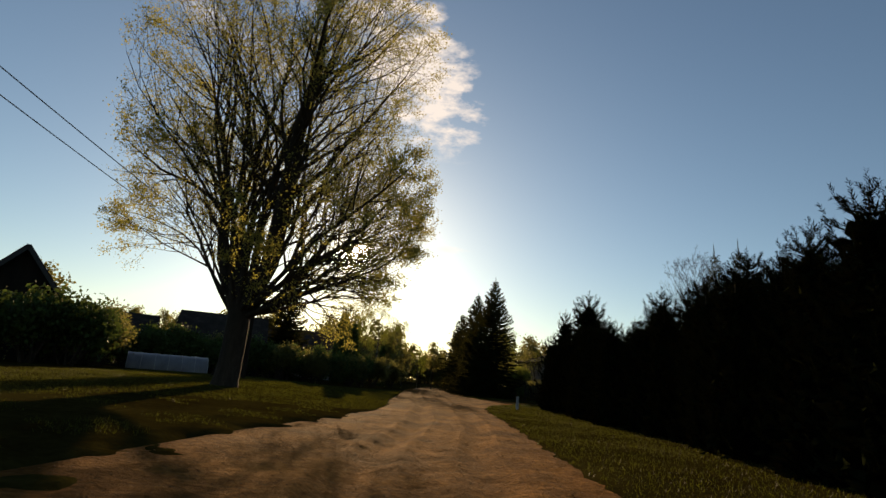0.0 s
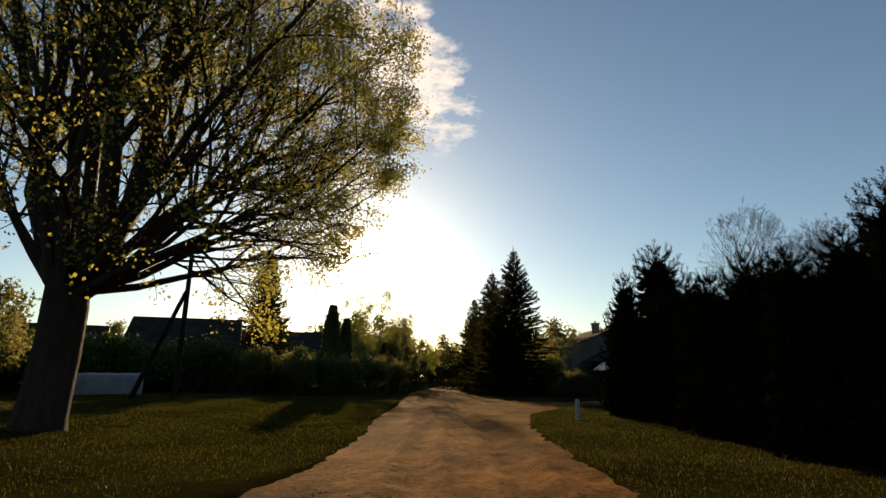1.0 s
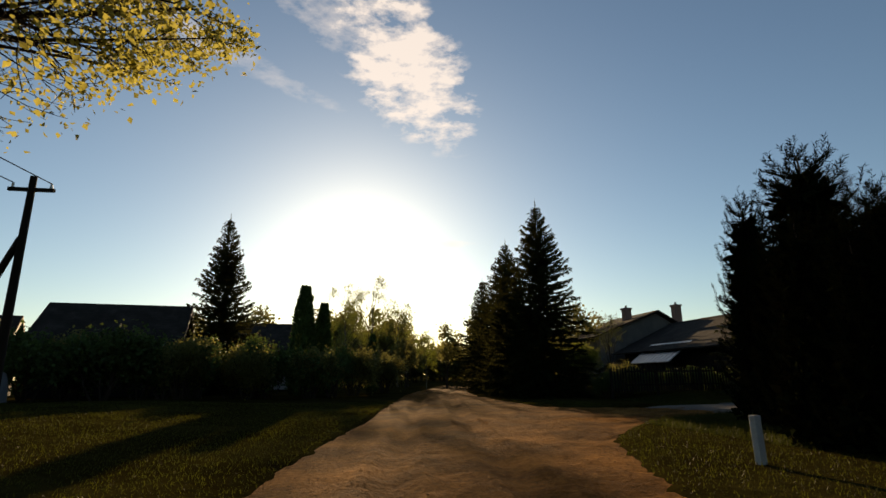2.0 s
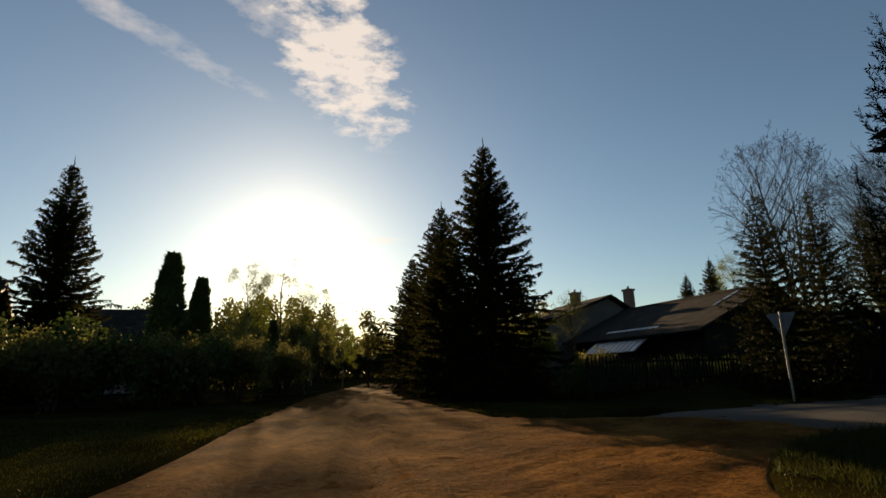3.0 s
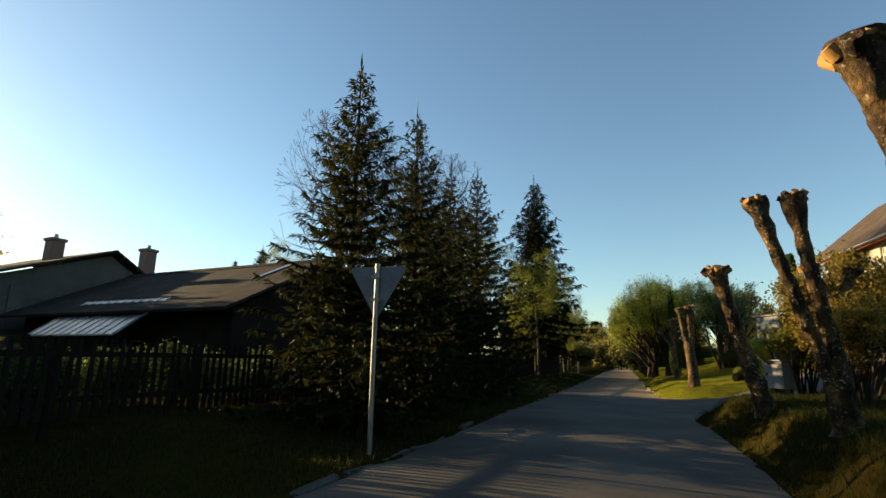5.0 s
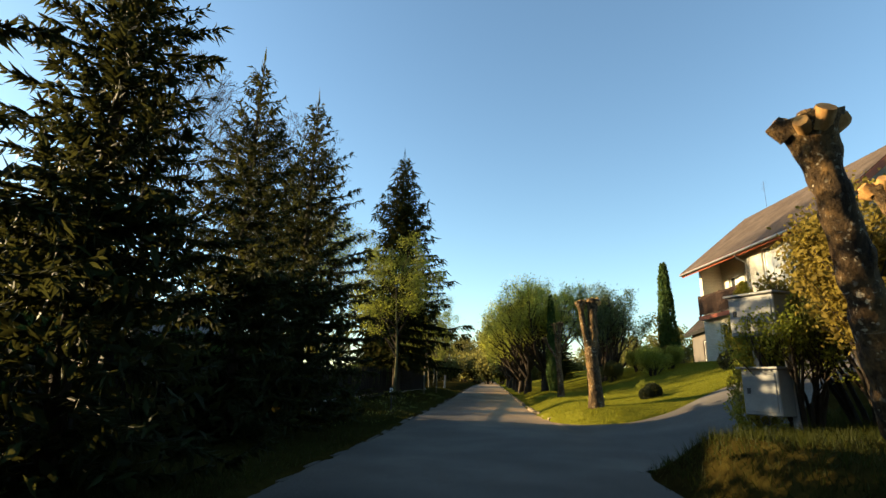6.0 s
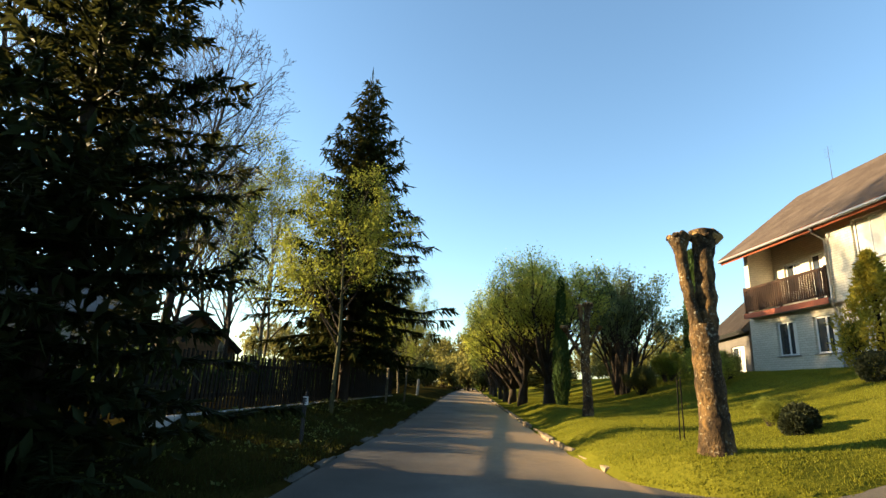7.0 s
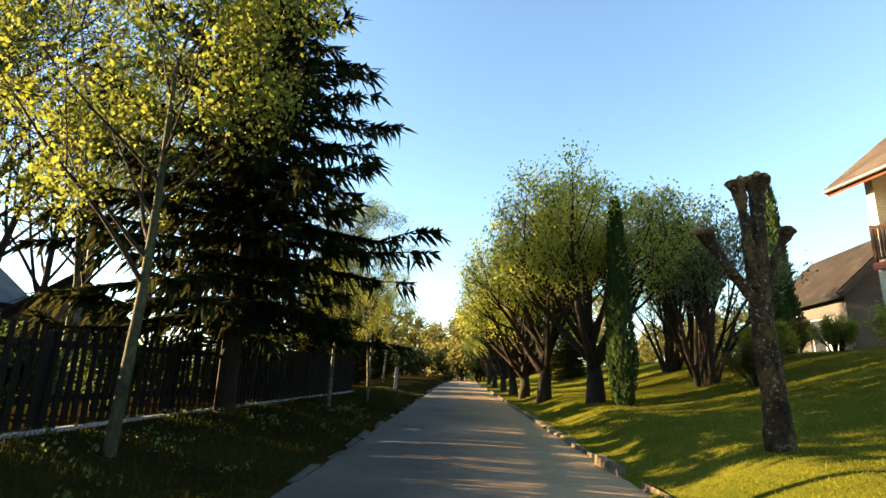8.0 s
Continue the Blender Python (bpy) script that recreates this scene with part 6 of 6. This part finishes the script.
# ---- utility poles and wires ----
def utility_pole(x, y, h, label, brace=True):
    p = thing("utility_pole", label, "utility pole", pose(x, y, gz(x, y)))
    geo = Geo()
    tube(geo, [(0, 0, -0.3), (0, 0, h)], [0.14, 0.09], 10)
    part("shaft", smooth(geo.mesh("shaft")), M_BACKLIT_WOOD, p)
    if brace:
        geo = Geo()
        tube(geo, [(-1.9, 0, -0.3), (-0.05, 0, h * 0.72)], [0.12, 0.09], 10)
        part("brace", smooth(geo.mesh("brace")), M_BACKLIT_WOOD, p, "slanting pole brace")
    part("crossarm", boxes((-0.6, 0.6, -0.05, 0.05, h - 0.45, h - 0.35)), M_BACKLIT_WOOD, p)
    for k in (-0.5, 0.5):
        geo = Geo()
        tube(geo, [(k, 0, h - 0.35), (k, 0, h - 0.2)], [0.04, 0.03], 8)
        part("insulator", geo.mesh("insulator"), M_WHITE_PAINT, p)
    return p


utility_pole(-12.4, 34.2, 6.6, "dark wooden utility pole with a slanting brace")
utility_pole(-18.19, -1.60, 8.4, "dark wooden utility pole", False)
for dz, dx in ((0.0, -0.5), (0.0, 0.5)):
    geo = Geo()
    s = np.linspace(0, 1, 24)
    a, b = np.array([-18.19 + dx, -1.60, 8.2 + gz(-18.19, -1.60)]), np.array([-12.4 + dx, 34.2, 6.4 + gz(-12.4, 34.2)])
    pts = a + (b - a) * s[:, None]
    pts[:, 2] -= 0.35 * (1 - (2 * s - 1) ** 2)
    tube(geo, pts, np.full(24, 0.016), 5)
    solid("overhead_wire", geo, M_WIRE, "sagging black overhead wire between poles", "wire", group="overhead wires")

# ---- white film tunnel on the left verge ----
tun = thing("polytunnel", "low grey-white ribbed film greenhouse", "greenhouse", pose(-18.6, 40.2, gz(-18.6, 40.2) + 0.05, 0, 0, 19) @ Matrix.Diagonal((0.85, 0.9, 0.95, 1)))
geo = Geo()
ang = np.linspace(0, np.pi, 17)
xs = np.linspace(-3.0, 3.0, 25)
ring = np.array([[(x, 1.25 * math.cos(a) * (1 + 0.012 * math.sin(9 * x)), 1.15 * math.sin(a) * (1 - 0.02 * (k % 4 == 2))) for a in ang] for k, x in enumerate(xs)])
i, j = np.meshgrid(np.arange(24), np.arange(16), indexing="ij")
geo.add(ring.reshape(-1, 3), np.stack([i * 17 + j, (i + 1) * 17 + j, (i + 1) * 17 + j + 1, i * 17 + j + 1], -1).reshape(-1, 4))
for x in (-3.0, 3.0):
    cap = np.array([(x, 1.25 * math.cos(a), 1.15 * math.sin(a)) for a in ang] + [(x, 0, 0)])
    geo.add(cap, [[k, k + 1, 17] for k in range(16)])
part("film", smooth(geo.mesh("film")), M_FILM, tun, "milky white film")
for x in xs[::4]:
    hoop = Geo()
    tube(hoop, [(x, 1.27 * math.cos(a), 1.17 * math.sin(a)) for a in ang], [0.02] * 17, 5)
    part("hoop", hoop.mesh("hoop"), M_GALV, tun)

# ---- bushes, hedges and woods in the distance ----
ROUGH_OPT = dict(SHRUB_OPT, low=0.05, spread=0.65, leaves=7.0, leaf=0.15, fluff=0.25)
ROUGH = shrub_meshes(81, 12, 3.2, 2.0, ROUGH_OPT)
FAR_ROUGH = shrub_meshes(82, 8, 3.2, 2.0, dict(SHRUB_OPT, depth=2, low=0.05, spread=0.7, leaves=12.0, leaf=0.30, fluff=0.35))
FAR_SPRUCE = (spruce_meshes(15, 10.0, 2.8, M_NEEDLE, gap=0.5, dense=0.9, twig=0.5), 10.0, M_NEEDLE)
WOOD_OPT = dict(depth=3, kids=(10, 6, 4), low=0.25, spread=0.62, shrink=(0.45, 0.5, 0.5), taper=0.3, wander=0.08, rise=(0.0, 0.06, 0.04), leaves=5.0, leaf=0.40, broad=0.8, fluff=0.42, hang=0.0)
WOOD = leafy_meshes(91, [((0, 0, -0.2), (0, 0, 1), 7.0, 0.2)], ellipsoid(0, 0, 5.4, 3.0, 3.0, 4.6), WOOD_OPT)
HEDGE = shrub_meshes(83, 10, 3.2, 2.0, dict(ROUGH_OPT, kids=(5, 4, 3), leaves=5.0, leaf=0.19))
wr = random.Random(19)
for x, y, size, label in ((-21.64, 35.84, 0.9, "leafy bush in a yard"), (-24.22, 35.06, 1.1, "leafy bush in a yard"), (-22.96, 37.96, 1.2, "leafy bush in a yard"), (-26.23, 40.76, 1.1, "leafy bush in a yard"), (-11.63, 47.01, 0.9, "bush before a dark house"),
                          (-8.55, 47.74, 0.8, "bush before a dark house"), (-5.39, 49.48, 0.8, "bush before a dark house"), (-3.05, 53.29, 0.9, "bush beside column thujas"), (-0.81, 57.11, 0.8, "bush beside the dirt road"), (-9.85, 55.89, 0.9, "bush beside a spruce"),
                          (-17.48, 49.03, 1.0, "bush behind the white tunnel"), (11.50, 52.00, 0.8, "bush behind the corner spruces"), (13.00, 56.00, 1.0, "bush beside an old house"), (10.38, 57.63, 1.0, "bush behind the corner spruces"),
                          (-31.45, 32.68, 1.3, "leafy bush in a yard"), (10.50, 43.80, 0.5, "low dark bush along the fence"), (-12.73, 63.17, 1.0, "bush beside a house")):
    plant("yard_bush", label, ROUGH, (M_BARK, M_BARK, M_LEAF_DULL), x, y, wr.uniform(0, 360), size, "yard bushes", "bush", names=BL)
FAR = []
for k in range(70):
    FAR.append((wr.uniform(-60, 70), 105 + wr.uniform(0, 75), wr.uniform(0.8, 1.3)))
for k in range(34):
    FAR.append((wr.uniform(95, 190), wr.choice((1, -1)) * wr.uniform(5, 45) + 42, wr.uniform(0.8, 1.25)))
for k in range(26):
    FAR.append((-wr.uniform(45, 100), wr.uniform(-10, 110), wr.uniform(0.8, 1.3)))
for k in range(18):
    FAR.append((wr.uniform(75, 110), wr.uniform(-5, 24), wr.uniform(0.5, 0.7)))
for k in range(12):
    FAR.append((wr.uniform(98, 128), 42.5 + wr.uniform(-7, 7), wr.uniform(0.7, 1.0)))
for k in range(20):
    FAR.append((wr.uniform(-40, 60), -wr.uniform(25, 60), wr.uniform(0.8, 1.2)))
for k in range(9):
    FAR.append((6.2 - wr.uniform(0, 3) - k * 1.25, 66 + k * 4 + wr.uniform(0, 3), wr.uniform(0.45, 0.7)))
for k in range(7):
    FAR.append((15.5 + wr.uniform(0, 5) + k * 0.4, 68 + k * 6, wr.uniform(0.5, 0.8)))
first_far = None
for x, y, size in FAR:
    if first_far is None:
        first_far = plant("far_tree", "leafy tree in the wood in the distance", WOOD, (M_BARK, M_BARK, M_LEAF_DULL), x, y, 0, size, "far woods", "tree", names=BL, z=0.0)
        first_far.matrix_basis = pose(x, y, 0, 0, 0, 0) @ Matrix.Scale(size, 4)
    else:
        again(first_far, x, y, wr.uniform(0, 360), size, wr.uniform(0.9, 1.2), z=0.0)
bush_far = plant("far_bush", "low dense bush at the edge of the far wood", FAR_ROUGH, (M_BARK, M_BARK, M_LEAF_DULL), -40, 96, 0, 1.6, "far woods", "bush", names=BL, z=0.0)
for k in range(44):
    again(bush_far, -44 + 2.4 * k + wr.uniform(-1, 1), 96 + wr.uniform(0, 10), wr.uniform(0, 360), wr.uniform(1.3, 2.0), z=0.0)
for k in range(14):
    again(bush_far, 96 + wr.uniform(0, 6), 30 + 2.0 * k, wr.uniform(0, 360), wr.uniform(1.0, 1.5), z=0.0)
hedge = plant("hedge_bush", "dense dark bush, in yard hedges and as added shade behind the fence", HEDGE, (M_BARK, M_BARK, M_THUJA), -4.3, 50.9, 0, 0.9, "yard hedge", "bush", names=BL)
for k in range(19):
    again(hedge, -6.0 - 1.35 * k + wr.uniform(-0.4, 0.4), 50.2 - 0.42 * k + wr.uniform(-0.8, 0.8), wr.uniform(0, 360), wr.uniform(0.75, 1.15))
for k in range(6):
    again(hedge, 20.0 + 1.35 * k, 43.3 + wr.uniform(-0.3, 0.3), wr.uniform(0, 360), wr.uniform(0.55, 0.68))
# unseen low bushes added behind the fence to shade verge and lane
for k in range(9):
    again(hedge, 9.6 + 1.2 * k, 43.6 + wr.uniform(-0.2, 0.2), wr.uniform(0, 360), wr.uniform(0.34, 0.40))
# low bushes added so the gaps between pickets look dark
for k in range(12):
    again(hedge, 29.0 + 1.5 * k, 44.0 + 0.03 * 1.5 * k + wr.uniform(-0.3, 0.3), wr.uniform(0, 360), wr.uniform(0.34, 0.42))
for k in range(8):
    again(hedge, -22.0 - 1.5 * k, 33.0 - 1.2 * k + wr.uniform(-0.8, 0.8), wr.uniform(0, 360), wr.uniform(0.9, 1.4))
for k in range(26):
    x, y = wr.uniform(-40, 60), wr.uniform(110, 150)
    conifer(FAR_SPRUCE, "dark spruce in the wood in the distance", x, y, wr.uniform(8, 12), wr.uniform(0, 360), 1.0, "far_spruce", "far woods")
for x, y, h in ((57.53, 47.78, 8.0), (63.74, 49.27, 9.0), (72.07, 50.48, 9.0), (80.41, 51.70, 10.0), (66, 39.0 - 5.2, 6.0)):
    conifer(S_A, "dark spruce farther along the lane", x, y, h, wr.uniform(0, 360), 1.1, group=G2)


# ---- grass ----
def grass(name, material, n, seed, area, hmin, hmax, label, keep, thin=0.006):
    r = np.random.RandomState(seed)
    x, y = area(r, n)
    edge = in_roads(x, y)
    ok = keep(x, y) & (edge < np.where(r.rand(n) < 0.12, 0.22 * r.rand(n), -0.12 * r.rand(n)))
    x, y = x[ok], y[ok]
    z = ground_z(x, y) - 0.01
    m = len(x)
    d = np.stack([0.5 * r.randn(m), 0.5 * r.randn(m), np.ones(m)], -1)
    clump = 0.6 + 0.4 * np.sin(1.3 * x + 0.7 * y) * np.sin(0.9 * y - 1.1 * x)
    geo = Geo()
    h = (hmin + (hmax - hmin) * r.rand(m) ** 1.5) * (0.7 + 0.5 * clump)
    a = r.rand(m) * 6.283
    side = np.stack([np.cos(a), np.sin(a), 0 * a], -1)
    base, tip = np.stack([x, y, z], -1), np.stack([x, y, z], -1) + unit(d) * h[:, None]
    w = (thin * (0.7 + 0.6 * r.rand(m)))[:, None]
    geo.add(np.stack([base - side * w, base + side * w, tip], 1).reshape(-1, 3), np.arange(3 * m).reshape(-1, 3))
    return solid(name, geo, material, label, "grass", "stuff")


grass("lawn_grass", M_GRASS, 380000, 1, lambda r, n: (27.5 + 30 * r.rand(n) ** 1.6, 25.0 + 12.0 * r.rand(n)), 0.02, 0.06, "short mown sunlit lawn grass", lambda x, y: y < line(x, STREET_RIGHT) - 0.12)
grass("verge_grass", M_GRASS_SHADED, 200000, 2, lambda r, n: (9 + 45 * r.rand(n), 37.4 + 8.6 * r.rand(n)), 0.04, 0.15, "uneven verge grass with weeds along the lane", lambda x, y: (y > line(x, STREET_LEFT) + 0.12) & (y < 42.6 + 0.03 * (x - 25)))
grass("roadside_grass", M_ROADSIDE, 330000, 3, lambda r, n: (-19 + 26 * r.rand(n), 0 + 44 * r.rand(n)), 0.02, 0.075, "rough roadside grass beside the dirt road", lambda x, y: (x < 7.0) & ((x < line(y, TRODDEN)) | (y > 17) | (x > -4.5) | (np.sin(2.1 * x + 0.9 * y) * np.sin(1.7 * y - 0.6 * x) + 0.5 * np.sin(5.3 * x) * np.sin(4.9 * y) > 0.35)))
grass("corner_grass", M_GRASS_SHADED, 110000, 4, lambda r, n: (4 + 20 * r.rand(n), 26 + 8 * r.rand(n)), 0.05, 0.20, "rough grass under lopped trees at the corner", lambda x, y: y < 34.2)


def stones(name, n, seed, keep, label):
    r = np.random.RandomState(seed)
    geo = Geo()
    pts = keep(r, n)
    oct_v = np.array([(1, 0, 0), (-1, 0, 0), (0, 1, 0), (0, -1, 0), (0, 0, 1), (0, 0, -1)], float)
    oct_f = np.array([(0, 2, 4), (2, 1, 4), (1, 3, 4), (3, 0, 4), (2, 0, 5), (1, 2, 5), (3, 1, 5), (0, 3, 5)])
    s = (0.003 + 0.010 * r.rand(len(pts)) ** 3)[:, None, None] * (0.7 + 0.6 * r.rand(len(pts), 6, 1)) * np.array([1, 1, 0.6])
    v = pts[:, None] + oct_v[None] * s
    f = (oct_f[None] + 6 * np.arange(len(pts))[:, None, None]).reshape(-1, 3)
    geo.add(v.reshape(-1, 3), f)
    return solid(name, geo, M_GRAVEL, label, "gravel", "stuff")


def on_dirt(r, n):
    v, u = 2 + 46 * r.rand(n), r.rand(n)
    return dirt_place(v, 0.05 + 0.9 * u) + np.array([0, 0, 0.004])


stones("gravel", 14000, 9, on_dirt, "loose small gravel on the dirt road")


def weeds(n, seed):
    """Low broad-leaved plants and pale leaf litter on the verge under the birches."""
    r = np.random.RandomState(seed)
    x = 24.0 + 20.0 * r.rand(n)
    y = line(x, STREET_LEFT) + 0.4 + 2.6 * r.rand(n)
    geo = Geo()
    clump = np.sin(1.9 * x + 0.4 * y) + np.sin(2.7 * y - 0.8 * x)
    x, y = x[clump > -0.2], y[clump > -0.2]
    k = 6
    px, py = np.repeat(x, k) + 0.07 * r.randn(len(x) * k), np.repeat(y, k) + 0.07 * r.randn(len(x) * k)
    base = np.stack([px, py, ground_z(px, py) + 0.03 + 0.08 * r.rand(len(px))], -1)
    way = np.stack([r.randn(len(px)), r.randn(len(px)), 0.2 + 0.8 * r.rand(len(px))], -1)
    size = 0.025 + 0.045 * r.rand(len(px))
    blades(geo, base, way, r.randn(len(px), 3), size, size * 0.7, 0.2)
    return solid("verge_weeds", geo, M_WEED, "low broad-leaved weeds and pale litter on the verge", "weeds", "stuff")


M_WEED = foliage("weed_leaves", (0.03, 0.045, 0.012), (0.11, 0.13, 0.045), (0.4, 0.46, 0.12), 0.3)
weeds(420, 12)
